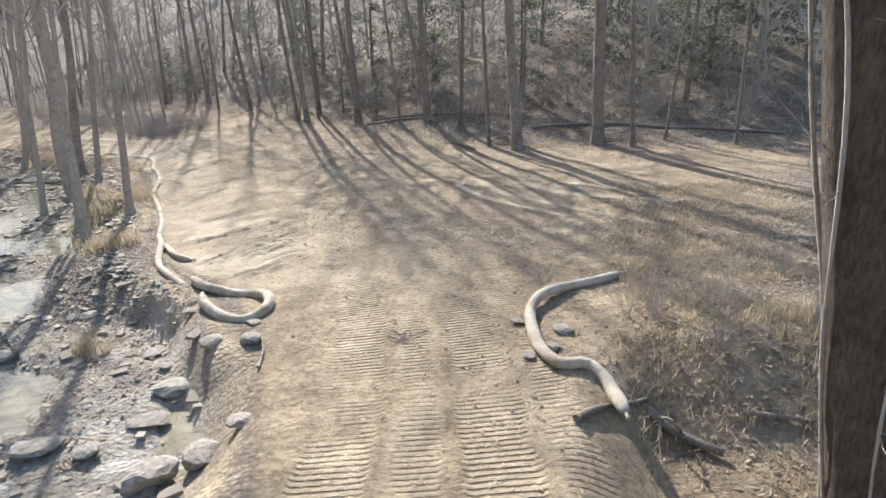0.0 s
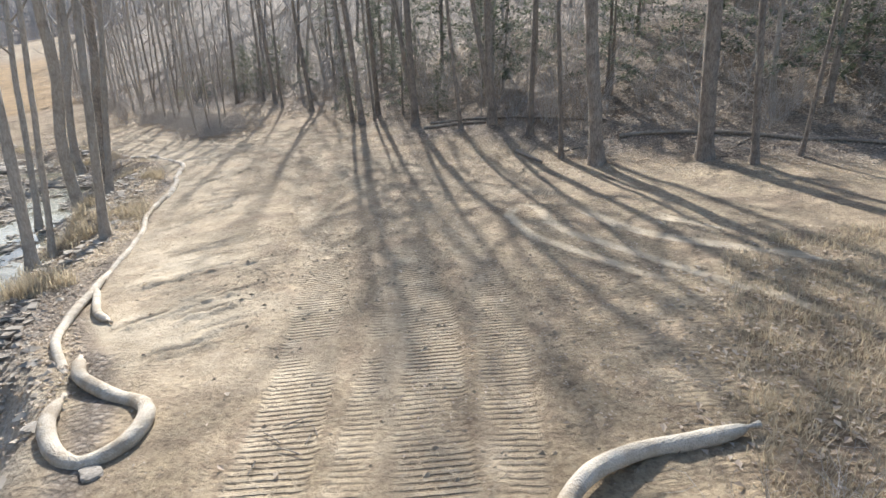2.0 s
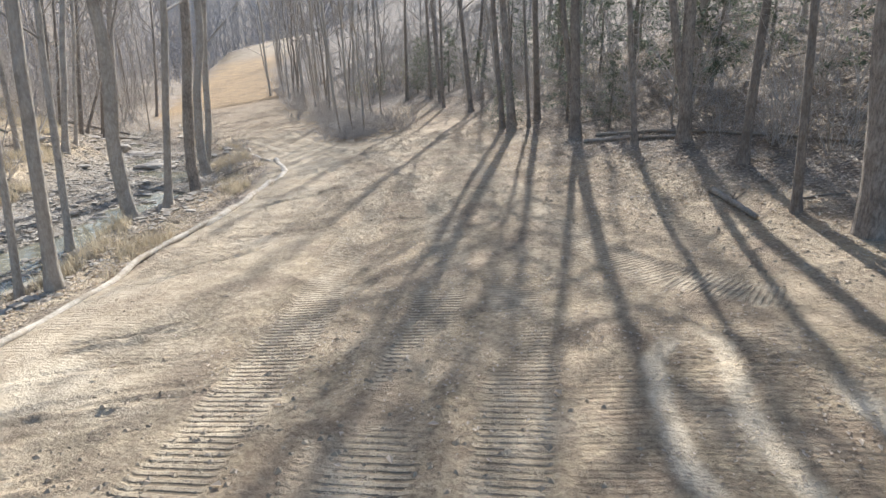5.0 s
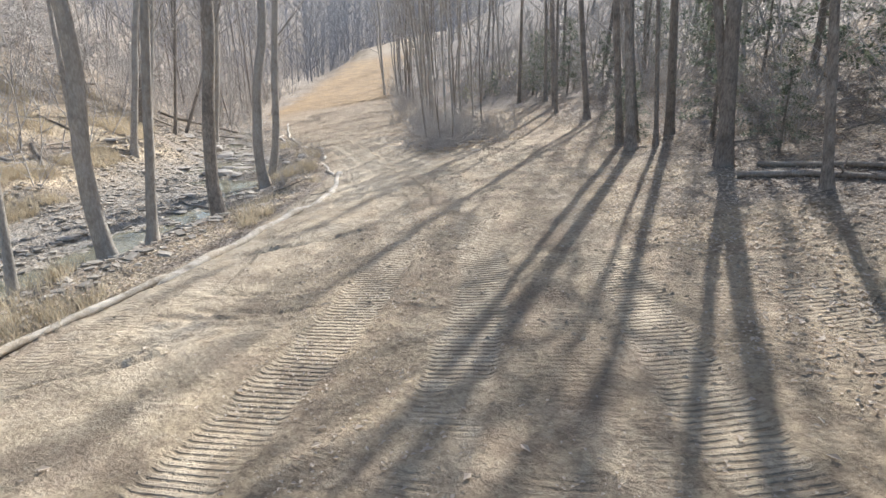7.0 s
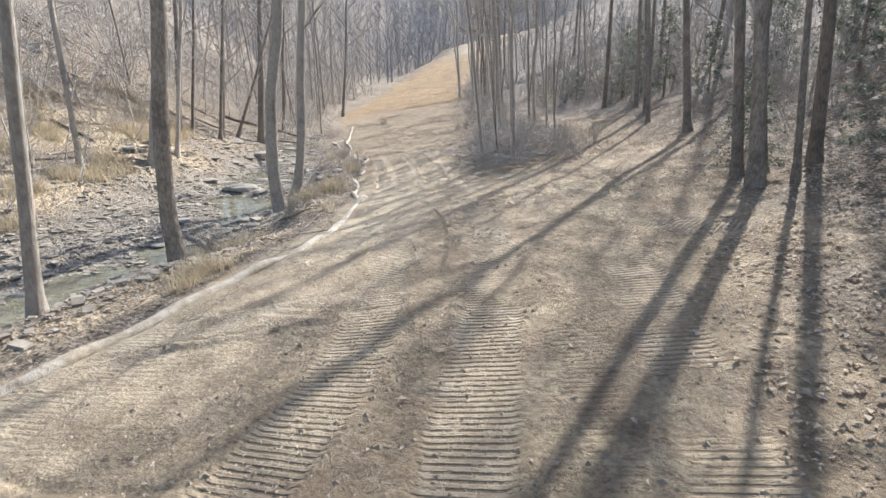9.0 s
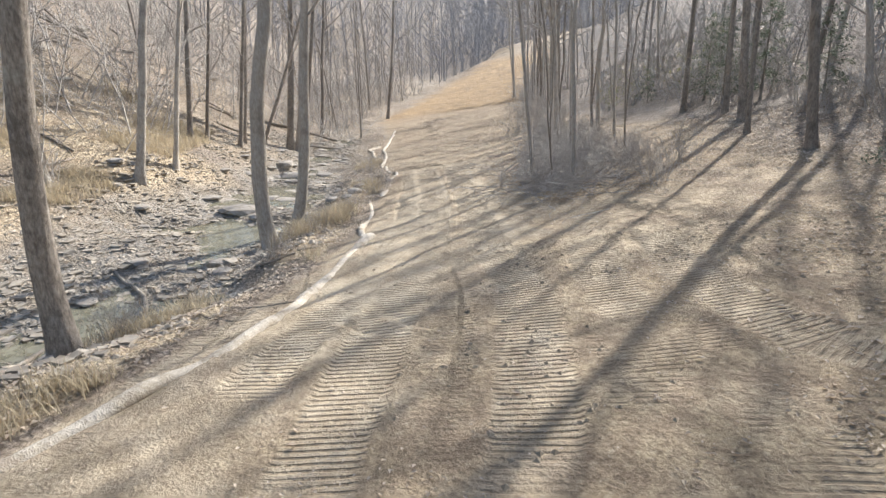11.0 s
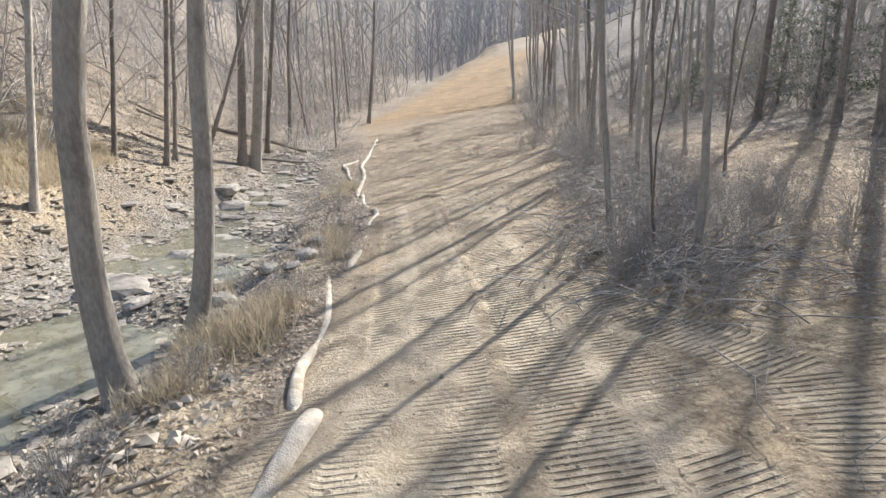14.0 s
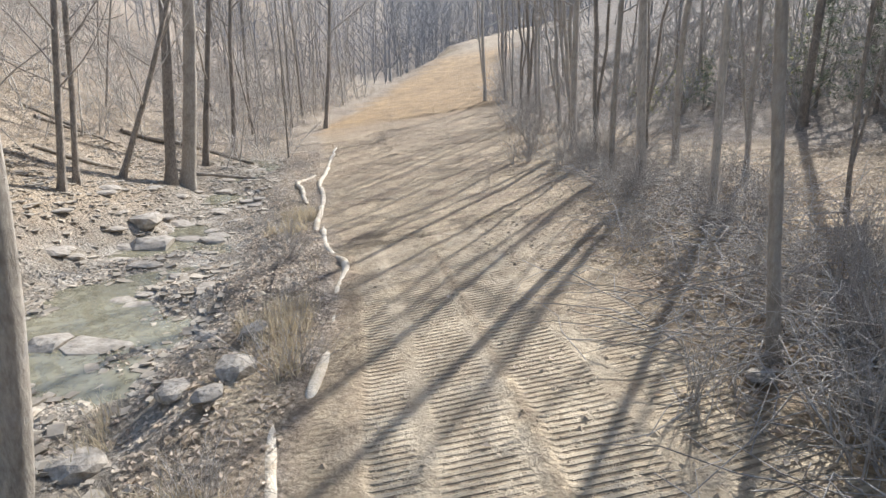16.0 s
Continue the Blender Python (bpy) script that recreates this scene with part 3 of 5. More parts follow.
def build_ground():
    def axis(lo, a, b, hi, step):
        mid = np.arange(a, b + 1e-6, step)
        out, s, p = [], step, b
        while p < hi:
            s *= 1.12
            p += s
            out.append(p)
        left, s, p = [], step, a
        while p > lo:
            s *= 1.12
            p -= s
            left.append(p)
        return np.concatenate([left[::-1], mid, out])

    gx, gy = axis(-900, -42, 12, 900, 0.3), axis(-900, -4, 48, 900, 0.3)
    X, Y = np.meshgrid(gx, gy, indexing="ij")
    x, y = X.ravel(), Y.ravel()
    h, d, u, f, masks = surface(x, y, False)
    inside = in_fine(d, u, f, x, y)
    ny = len(gy)
    i, j = np.meshgrid(np.arange(len(gx) - 1), np.arange(ny - 1), indexing="ij")
    q = np.stack([i * ny + j, (i + 1) * ny + j, (i + 1) * ny + j + 1, i * ny + j + 1], -1).reshape(-1, 4)
    # the coarse sheet dips under the rim of the fine one
    q = q[~inside[q].all(1)]
    h = h - 0.05 * inside
    soup = Soup()
    soup.add(np.stack([x, y, h], -1), q)
    step = 0.035
    fx, fy = np.arange(-25, 8, step), np.arange(1.5, 37, step)
    X, Y = np.meshgrid(fx, fy, indexing="ij")
    x2, y2 = X.ravel(), Y.ravel()
    _, d, u, f = lie(x2, y2)
    ok = in_fine(d, u, f, x2, y2)
    ny = len(fy)
    i, j = np.meshgrid(np.arange(len(fx) - 1), np.arange(ny - 1), indexing="ij")
    q = np.stack([i * ny + j, (i + 1) * ny + j, (i + 1) * ny + j + 1, i * ny + j + 1], -1).reshape(-1, 4)
    q = q[ok[q].all(1)]
    used = np.unique(q)
    number = np.zeros(len(x2), np.int64)
    number[used] = np.arange(len(used))
    x2, y2 = x2[used], y2[used]
    h2, _, _, _, masks2 = surface(x2, y2, True)
    soup.add(np.stack([x2, y2, h2], -1), number[q])
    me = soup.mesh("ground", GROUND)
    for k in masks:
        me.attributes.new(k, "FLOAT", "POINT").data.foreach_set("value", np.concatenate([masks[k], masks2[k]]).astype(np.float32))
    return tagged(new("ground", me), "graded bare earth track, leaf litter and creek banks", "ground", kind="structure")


build_ground()


def top(x, y):
    """Height of the finished ground at points of the plan."""
    x, y = np.atleast_1d(np.asarray(x, float)), np.atleast_1d(np.asarray(y, float))
    h, d, u, f = lie(x, y)
    near = in_fine(d, u, f, x, y)
    return np.where(near, surface(x, y, True)[0], h)


def build_water():
    gx, gy = np.arange(-60, 4, 0.2), np.arange(-12, 56, 0.2)
    X, Y = np.meshgrid(gx, gy, indexing="ij")
    x, y = X.ravel(), Y.ravel()
    h, d, u, _ = lie(x, y)
    level = np.interp(u, WATER_AT[0], WATER_AT[1])
    ok = (d < -0.15) & (d > -7.5) & (u > 6) & (u < 64)
    ny = len(gy)
    i, j = np.meshgrid(np.arange(len(gx) - 1), np.arange(ny - 1), indexing="ij")
    q = np.stack([i * ny + j, (i + 1) * ny + j, (i + 1) * ny + j + 1, i * ny + j + 1], -1).reshape(-1, 4)
    q = q[ok[q].all(1) & (h < level + 0.12)[q].any(1)]
    used = np.unique(q)
    number = np.zeros(len(x), np.int64)
    number[used] = np.arange(len(used))
    soup = Soup()
    soup.add(np.stack([x, y, level], -1)[used], number[q])
    return tagged(new("water", soup.mesh("water", WATER)), "shallow clear creek water over brown stones", "water", kind="structure")


build_water()

# ---- trees ----
def limb(rng, start, way, length, n, droop, wander):
    p, d = [np.array(start, float)], np.array(way, float)
    for _ in range(n):
        d = d + rng.normal(0, wander, 3) + np.array([0, 0, droop])
        d /= np.linalg.norm(d)
        p.append(p[-1] + d * length / n)
    return np.array(p)


def grow(seed, height, radius, lean=(0.0, 0.0), bare=0.33, boughs=18, twigs=4, sprays=3, fork=None, sides=9, root=-0.35, crook=1.0, bends=()):
    """Trunk and crown of a leafless tree, its base at the origin."""
    rng = np.random.default_rng(seed)
    trunk, crown = Soup(), Soup()
    n = 20
    t = np.concatenate([[0, 0.012, 0.03, 0.05, 0.07], np.linspace(0.10, 0.34, 7), np.linspace(0.41, 1, n - 12)])
    wav = np.cumsum(rng.normal(0, 0.04 * crook * height / n, (n, 2)), axis=0)
    wav -= wav[0]
    z = root + t * (height - root)
    bend = 1 - 0.25 * t
    p = np.stack([lean[0] * z * bend + wav[:, 0] * t, lean[1] * z * bend + wav[:, 1] * t, z], -1)
    if bends:
        for k in (0, 1):
            p[:, k] += np.interp(z, [0.0] + [q[0] for q in bends] + [height], [0.0] + [q[1 + k] for q in bends] + [bends[-1][1 + k]])
    r = radius * ((1 - t) ** 0.75 * 0.97 + 0.03) * (1 + 0.42 * np.exp(-np.maximum(z, 0) / 0.20))
    w = np.arange(sides) / sides * 2 * math.pi
    lobes = 1 + (0.05 + 0.22 * np.exp(-np.maximum(z, 0) / 0.18))[:, None] * np.sin(w * 3 + rng.uniform(0, 6))[None] + rng.normal(0, 0.03, (n, sides))
    trunk.tube(p, r[:, None] * lobes, sides)

    if fork:
        # a second stem leaves the first near the ground
        up = np.maximum(z - 0.5, 0)
        q2 = np.stack([p[:, 0] + (fork[0] - lean[0]) * up + 0.5 * wav[:, 1] * t, p[:, 1] + (fork[1] - lean[1]) * up, z], -1)
        trunk.tube(q2[2:] * np.array([1, 1, 0.92]), 0.66 * (r[:, None] * lobes)[2:], sides)

    def on(q):
        return np.array([np.interp(q, t, p[:, k]) for k in range(3)]), np.interp(q, t, r)

    ang = rng.uniform(0, 6.28)
    for k in range(boughs):
        q = bare + (0.97 - bare) * (k + rng.uniform(0, 0.9)) / boughs
        at, rr = on(q)
        ang += 2.4 + rng.normal(0, 0.5)
        up = rng.uniform(0.25, 0.9) + 0.5 * q
        way = np.array([math.cos(ang), math.sin(ang), up])
        way /= np.linalg.norm(way)
        length = height * rng.uniform(0.13, 0.27) * (1.15 - 0.75 * q)
        br = min(rr * 0.6, 0.014 * length + 0.012) * (0.45 + 0.55 * min(1.0, q / 0.45) ** 2)
        m = limb(rng, at, way, length, 6, 0.05, 0.10)
        crown.tube(m, br * np.linspace(1, 0.25, 7), 5)
        for s in range(twigs):
            g = rng.uniform(0.25, 1.0)
            i = min(5, int(g * 6))
            at2 = m[i] + (m[i + 1] - m[i]) * (g * 6 - i if g < 1 else 1)
            d2 = (m[i + 1] - m[i]) / (length / 6) + rng.normal(0, 0.65, 3)
            d2 /= np.linalg.norm(d2)
            l2 = length * rng.uniform(0.22, 0.5)
            m2 = limb(rng, at2, d2, l2, 3, 0.06, 0.14)
            crown.tube(m2, br * 0.48 * np.array([1, 0.75, 0.5, 0.3]), 3)
            for e in range(sprays):
                i2 = rng.integers(0, 3)
                at3 = m2[i2] + (m2[i2 + 1] - m2[i2]) * rng.uniform(0, 1)
                d3 = (m2[i2 + 1] - m2[i2]) / (l2 / 3) + rng.normal(0, 0.7, 3)
                d3 /= np.linalg.norm(d3)
                l3 = l2 * rng.uniform(0.3, 0.6)
                m3 = limb(rng, at3, d3, l3, 2, 0.05, 0.15)
                crown.tube(m3, br * 0.27 * np.array([1, 0.7, 0.35]), 3)
    return trunk, crown


def tree(seed, x, y, radius, lean=(0, 0), height=None, bark=None, label="", **kw):
    rng = np.random.default_rng(seed + 900)
    height = height or 9 + 46 * radius + rng.uniform(-1.0, 1.5)
    ob = thing("tree", x, y, ground_z(x, y), label or "bare winter tree with grey-brown bark", "tree", "woodland trees")
    trunk, crown = grow(seed, height, radius, lean, **kw)
    bark = bark or BARK
    part("trunk", trunk, bark, ob)
    part("crown", crown, TWIG, ob, "leafless branches and twigs")
    return ob


# trees that stand on the creek's bank: x, y, radius, lean east, lean north
BANK = [(-6.42, 10.2, 0.11, -0.03, 0.0), (-7.5, 11.7, 0.07, 0.03, 0.05), (-6.3, 11.55, 0.1, 0.02, 0.04), (-9.35, 14.7, 0.135, -0.02, -0.05), (-8.9, 15.1, 0.08, 0.03, 0.1), (-10.4, 16.95, 0.13, 0.015, 0.04), (-13.85, 20.15, 0.14, 0.008, 0.05), (-15.0, 21.0, 0.12, 0.03, 0.12), (-18.95, 18.94, 0.109, 0.01, 0.15), (-19.96, 19.9, 0.068, 0.02, 0.16), (-27.82, 26.24, 0.198, 0.05, 0.13), (-27.52, 25.72, 0.143, 0.02, 0.09), (-9.3, 13.4, 0.07, 0.03, 0.04), (-18.07, 17.15, 0.075, 0.0, 0.0)]
FAR_BANK = [(-23.25, 21.03, 0.097, 0.02, 0.12), (-25.4, 23.29, 0.073, 0.03, 0.11), (-24.69, 22.93, 0.084, 0.02, 0.12), (-23.96, 21.68, 0.068, 0.01, 0.13), (-27.05, 24.5, 0.078, 0.12, 0.4), (-38.61, 36.7, 0.13, 0.04, 0.07), (-31.35, 27.95, 0.119, 0.06, 0.12), (-34.44, 30.18, 0.11, 0.03, 0.06)]
# trees at the foot of the hill across the track
HILL_FOOT = [(4.0, 15.4, 0.16, -0.05, 0.02), (1.97, 15.6, 0.14, -0.10, 0.01), (1.27, 16.4, 0.055, -0.07, 0.0), (4.7, 14.7, 0.07, -0.07, 0.03), (7.0, 14.2, 0.04, -0.03, 0.02),
             (5.6, 15.0, 0.04, 0.05, -0.04), (0.55, 18.4, 0.075, 0.0, 0.0), (-0.5, 19.8, 0.12, -0.07, -0.02), (-1.4, 19.9, 0.06, -0.12, -0.02), (-3.0, 21.4, 0.115, -0.06, 0.0),
             (-5.15, 22.85, 0.10, -0.12, 0.0), (-4.95, 24.25, 0.095, -0.065, -0.02), (-12.65, 25.12, 0.042, -0.12, -0.07), (-14.55, 28.2, 0.05, -0.04, -0.03), (-16.3, 29.5, 0.075, -0.065, -0.05),
             (-9.0, 28.3, 0.095, -0.13, 0.0), (-11.2, 30.2, 0.06, -0.04, 0.0), (-12.4, 32.1, 0.11, -0.11, 0.0), (-13.6, 33.4, 0.075, -0.06, 0.0), (-16.0, 35.0, 0.09, 0.0, 0.0), (-5.62, 23.35, 0.08, -0.13, 0.0), (-4.78, 23.15, 0.045, -0.10, 0.02), (-5.35, 23.6, 0.05, -0.15, -0.02)]
STRAGGLERS = [(-19.6, 33.0, 0.09, -0.06, -0.04), (-22.8, 36.2, 0.11, -0.05, -0.05), (-25.5, 38.0, 0.08, -0.03, -0.05), (-28.0, 40.2, 0.12, -0.05, -0.05), (-30.6, 42.0, 0.07, -0.04, -0.02), (-36.2, 47.5, 0.12, -0.04, -0.05), (-39.5, 50.6, 0.10, -0.05, -0.05), (-15.2, 30.6, 0.06, -0.05, -0.05), (-17.3, 32.4, 0.10, -0.03, -0.05), (-18.8, 33.8, 0.08, -0.05, -0.03), (-24.2, 37.4, 0.10, -0.04, -0.05), (-27.0, 39.5, 0.11, -0.06, -0.02), (-29.4, 41.3, 0.10, -0.03, -0.05), (-32.4, 43.4, 0.11, -0.05, -0.05)]
ISLAND = STRAGGLERS + [(-17.9, 31.1, 0.09, -0.02, -0.06), (-13.3, 28.7, 0.045, -0.03, -0.01), (-21.0, 34.0, 0.13, -0.02, -0.05), (-11.55, 25.05, 0.075, -0.02, -0.02), (-12.0, 25.0, 0.032, -0.10, -0.06), (-33.8, 43.4, 0.14, -0.05, -0.05)]
# how some of their stems swing: height, east, north
SWING = {3: [(0.5, -0.06, -0.05), (1.5, -0.06, -0.06), (3.0, 0.10, 0.10)], 5: [(0.7, -0.06, -0.08), (2.0, -0.05, -0.07), (3.6, 0.05, 0.08)], 6: [(0.4, -0.05, -0.08), (1.0, -0.09, -0.13), (2.6, -0.07, -0.10), (3.8, 0.06, 0.09)], 7: [(0.5, 0.05, 0.07), (1.6, 0.07, 0.08), (3.2, 0.0, 0.02)]}
for k, (x, y, r, lx, ly) in enumerate(BANK):
    tree(100 + k, x, y, (0.78 if y < 12 else 0.95) * r, (lx, ly), crook=1.7, bends=SWING.get(k, ()), bark=BARK if k in (5, 11) else BARK_PALE, label="bare tree with grey bark on the creek bank", bare=0.3)
for k, (x, y, r, lx, ly) in enumerate(FAR_BANK):
    tree(200 + k, x, y, 0.85 * r, (lx, ly), crook=2.0, label="bare tree on the leafy far bank of the creek", bare=0.16, boughs=20)
for k, (x, y, r, lx, ly) in enumerate(HILL_FOOT):
    tree(300 + k, x, y, r, (lx, ly), crook=1.0, fork=(-0.16, 0.0) if k == 9 else (-0.2, -0.05) if k == 7 else None, bark=BARK_PALE if k in (12, 13, 14) else BARK, label="bare tree at the foot of the wooded hill", bare=0.3, boughs=28, twigs=5)
for k, (x, y, r, lx, ly) in enumerate(ISLAND):
    tree(400 + k, x, y, (0.66 if y > 29 else 0.55) * r, (lx, ly), crook=4.2, bark=BARK_PALE if k % 3 else BARK, fork=((lx + 0.16, ly - 0.06), (lx - 0.15, ly + 0.05), None)[k % 3], label="bare tree in the brush beside the track", bare=0.25)
old = tree(500, 2.62, 2.86, 0.27, (-0.145, 0.105), 19.0, OLD_BARK, label="thick old tree with shaggy ridged bark and vines", bare=0.4, sides=14)

# vines climb the old tree, with thin side shoots
rng = np.random.default_rng(77)
for k in range(6):
    z = np.linspace(-0.2, 7.0, 30)
    w = k * 1.05 + 0.12 * z + 0.25 * np.sin(z * 1.7 + k)
    r = 0.27 * (1 - z / 30) + 0.02
    line = np.column_stack([-0.145 * z + r * np.cos(w), 0.105 * z + r * np.sin(w), z])
    soup = Soup()
    soup.tube(line, rng.uniform(0.008, 0.016) * (1 + 0.2 * rng.normal(0, 1, 30)), 6)
    for _ in range(14):
        i = int(rng.integers(1, 28))
        out = np.array([math.cos(w[i]), math.sin(w[i]), rng.uniform(-0.2, 0.8)]) + rng.normal(0, 0.4, 3)
        soup.tube(limb(rng, line[i], out, rng.uniform(0.15, 0.5), 3, 0.0, 0.3), 0.004 * np.array([1, 0.8, 0.6, 0.4]), 3)
    part("vine", soup, BRUSH, old, "dry grey climbing vine")

TAKEN = [(a[0], a[1]) for a in BANK + FAR_BANK + HILL_FOOT + ISLAND]
KINDS = []
for k in range(9):
    r = [0.07, 0.09, 0.11, 0.13, 0.16, 0.19, 0.22, 0.10, 0.14][k]
    trunk, crown = grow(600 + k, 8 + 45 * r, 0.56 * r, bare=0.06, boughs=18, twigs=4, sprays=2, sides=7, crook=3.6)
    KINDS.append((trunk.mesh("trunk", BARK if k % 2 else BARK_PALE), crown.mesh("crown", TWIG), r))


def wood(rng, count, inside, gap, kinds, label):
    made = 0
    for _ in range(count * 30):
        if made >= count:
            return
        x, y = inside(rng)
        if min((x - a) ** 2 + (y - b) ** 2 for a, b in TAKEN) < gap ** 2:
            continue
        _, d, u, f = (float(v[0]) for v in lie(np.array([x]), np.array([y])))
        if not (f > 0.8 or d < (-7.2 if u < 50 else -4.5 if u < 58 else -1.2)) or (u > 62 and -1.0 < d and f < 1.0):
            continue
        TAKEN.append((x, y))
        trunk, crown, r = KINDS[int(rng.choice(kinds))]
        ob = thing("tree", x, y, ground_z(x, y), label, "tree", "woodland trees", rng.uniform(0, 360))
        s = rng.uniform(0.85, 1.2)
        thick = s * (0.62 if x < -30 else 0.75 if x < -13 else 0.95)
        ob.rotation_euler = (rng.normal(0, 0.085), rng.normal(0, 0.085), rng.uniform(0, 6.28))
        ob.scale = (thick, thick, s * rng.uniform(0.95, 1.1))
        part("trunk", trunk, None, ob)
        part("crown", crown, None, ob, "leafless branches and twigs")
        made += 1


rng = np.random.default_rng(7)
wood(rng, 42, lambda g: (g.uniform(-14, 14), g.uniform(15, 44)), 1.9, range(9), "bare tree on the wooded hillside")
wood(rng, 24, lambda g: (g.uniform(-48, -14), g.uniform(32, 66)), 2.0, range(9), "bare tree on the wooded hillside")
wood(rng, 20, lambda g: (g.uniform(-50, -14), g.uniform(2, 34)), 2.1, (0, 1, 2, 3, 7), "bare tree on the leaf-strewn slope across the creek")
wood(rng, 32, lambda g: (g.uniform(-72, -31), g.uniform(20, 66)), 2.2, (0, 1, 2, 3, 7), "bare tree on the leaf-strewn slope across the creek")
wood(rng, 26, lambda g: (g.uniform(-52, -34), g.uniform(32, 52)), 1.3, (0, 1, 2, 7), "bare thin tree between the creek and the grassy strip")
wood(rng, 8, lambda g: (g.uniform(-26, -6), g.uniform(28, 44)), 1.4, (3, 4, 5, 8), "bare tree on the wooded hillside")
wood(rng, 10, lambda g: (g.uniform(8, 26), g.uniform(-6, 16)), 2.6, (0, 1, 2, 3, 7, 8), "bare tree on the wooded hillside")


def far_woods():
    """Distant trees, too many and too far to count."""
    rng = np.random.default_rng(17)
    soup = Soup()
    kinds = []
    for k in range(6):
        g = np.random.default_rng(700 + k)
        one, tall, r = Soup(), 13 + k, 0.032 + 0.004 * k
        line = limb(g, (0, 0, -0.5), (0, 0, 1), tall, 5, 0.0, 0.06)
        one.tube(line, r * np.array([1.2, 1, 0.8, 0.6, 0.35, 0.06]), 5)
        for b in range(20):
            q = 0.06 + 0.92 * b / 20
            at = np.array([np.interp(q * 5, np.arange(6), line[:, c]) for c in range(3)])
            w = g.uniform(0, 6.28)
            m = limb(g, at, np.array([math.cos(w), math.sin(w), g.uniform(0.4, 1.3)]), tall * g.uniform(0.12, 0.26) * (1.1 - 0.6 * q), 3, 0.08, 0.15)
            one.tube(m, 0.036 * np.array([1, 0.7, 0.5, 0.25]), 3)
            for _ in range(2):
                i = int(g.integers(0, 3))
                d = m[i + 1] - m[i]
                m2 = limb(g, m[i] + d * g.uniform(0, 1), d / np.linalg.norm(d) + g.normal(0, 0.6, 3), g.uniform(0.6, 1.6), 2, 0.05, 0.2)
                one.tube(m2, 0.022 * np.array([1, 0.7, 0.4]), 3)
        one.flush()
        kinds.append((np.concatenate(one.v), np.concatenate(one.f4)))
    made = 0
    while made < 640:
        a, dist = radians(rng.uniform(-10, 112) if made % 5 < 2 else rng.uniform(38, 80)), 58 + 155 * rng.uniform(0, 1) ** 1.3
        if made >= 380:
            # the woods that close the valley behind the hay-coloured strip
            a, dist = radians(rng.uniform(33, 54)), rng.uniform(95, 175)
        x, y = -6 - math.sin(a) * dist, 18 + math.cos(a) * dist
        _, d, u, f = (float(v[0]) for v in lie(np.array([x]), np.array([y])))
        if not (f > 1.5 or d < (-6 if u < 62 else -2)) or (u > 55 and -2 < d and f < 1.5 and u < 118):
            continue
        if radians(60.5) < a < radians(66) and dist > 70 and rng.uniform() < 0.7:
            continue
        v, q = kinds[int(rng.integers(6))]
        w, s = rng.uniform(0, 6.28), rng.uniform(0.8, 1.2)
        c, n = math.cos(w) * s, math.sin(w) * s
        soup.add(np.stack([v[:, 0] * c - v[:, 1] * n + x, v[:, 0] * n + v[:, 1] * c + y, v[:, 2] * s + ground_z(x, y)], -1), q)
        made += 1
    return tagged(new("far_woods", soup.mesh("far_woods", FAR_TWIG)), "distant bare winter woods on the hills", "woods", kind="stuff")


far_woods()

# ---- hemlocks among the bare trees of the hill ----
def hemlock(seed, x, y, height):
    rng = np.random.default_rng(seed)
    ob = thing("evergreen_tree", x, y, ground_z(x, y), "dark green hemlock with drooping boughs on the wooded hillside", "tree", "evergreens")
    trunk, bough, green = Soup(), Soup(), Soup()
    trunk.tube(limb(rng, (0, 0, -0.3), (0, 0, 1), height, 8, 0, 0.015), 0.016 * height * np.linspace(1, 0.05, 9), 7)
    for k in range(int(height * 6)):
        q = 0.10 + 0.88 * k / (height * 6)
        w = k * 2.4 + rng.uniform(0, 0.6)
        length = (0.32 * height * (1 - q) + 0.3) * rng.uniform(0.75, 1.1)
        m = limb(rng, (0, 0, q * height), (math.cos(w), math.sin(w), 0.15), length, 4, -0.09, 0.06)
        bough.tube(m, 0.012 * np.linspace(1, 0.2, 5), 3)
        n = int(34 + 46 * length)
        t = rng.uniform(0.15, 1, n) * 4
        i = np.minimum(t.astype(int), 3)
        c = m[i] + (m[i + 1] - m[i]) * (t - i)[:, None] + rng.normal(0, 0.07, (n, 3))
        side = rng.normal(0, 1, (n, 3)) * np.array([1, 1, 0.4])
        side /= np.linalg.norm(side, axis=1)[:, None]
        up = np.cross(side, rng.normal(0, 0.3, (n, 3)) + np.array([0, 0, 1.0]))
        up /= np.linalg.norm(up, axis=1)[:, None] + 1e-6
        s, b = rng.uniform(0.06, 0.15, n)[:, None], rng.uniform(0.012, 0.028, n)[:, None]
        v = np.stack([c - up * b, c + side * s * 0.5 - up * b * 1.4, c + side * s - np.array([0, 0, 0.03]), c + side * s * 0.5 + up * b * 1.4], 1).reshape(-1, 3)
        green.add(v, np.arange(4 * n).reshape(-1, 4))
    part("trunk", trunk, BARK, ob)
    part("branchwork", bough, TWIG, ob)
    part("foliage", green, NEEDLE, ob, "dark green needles")
    return ob


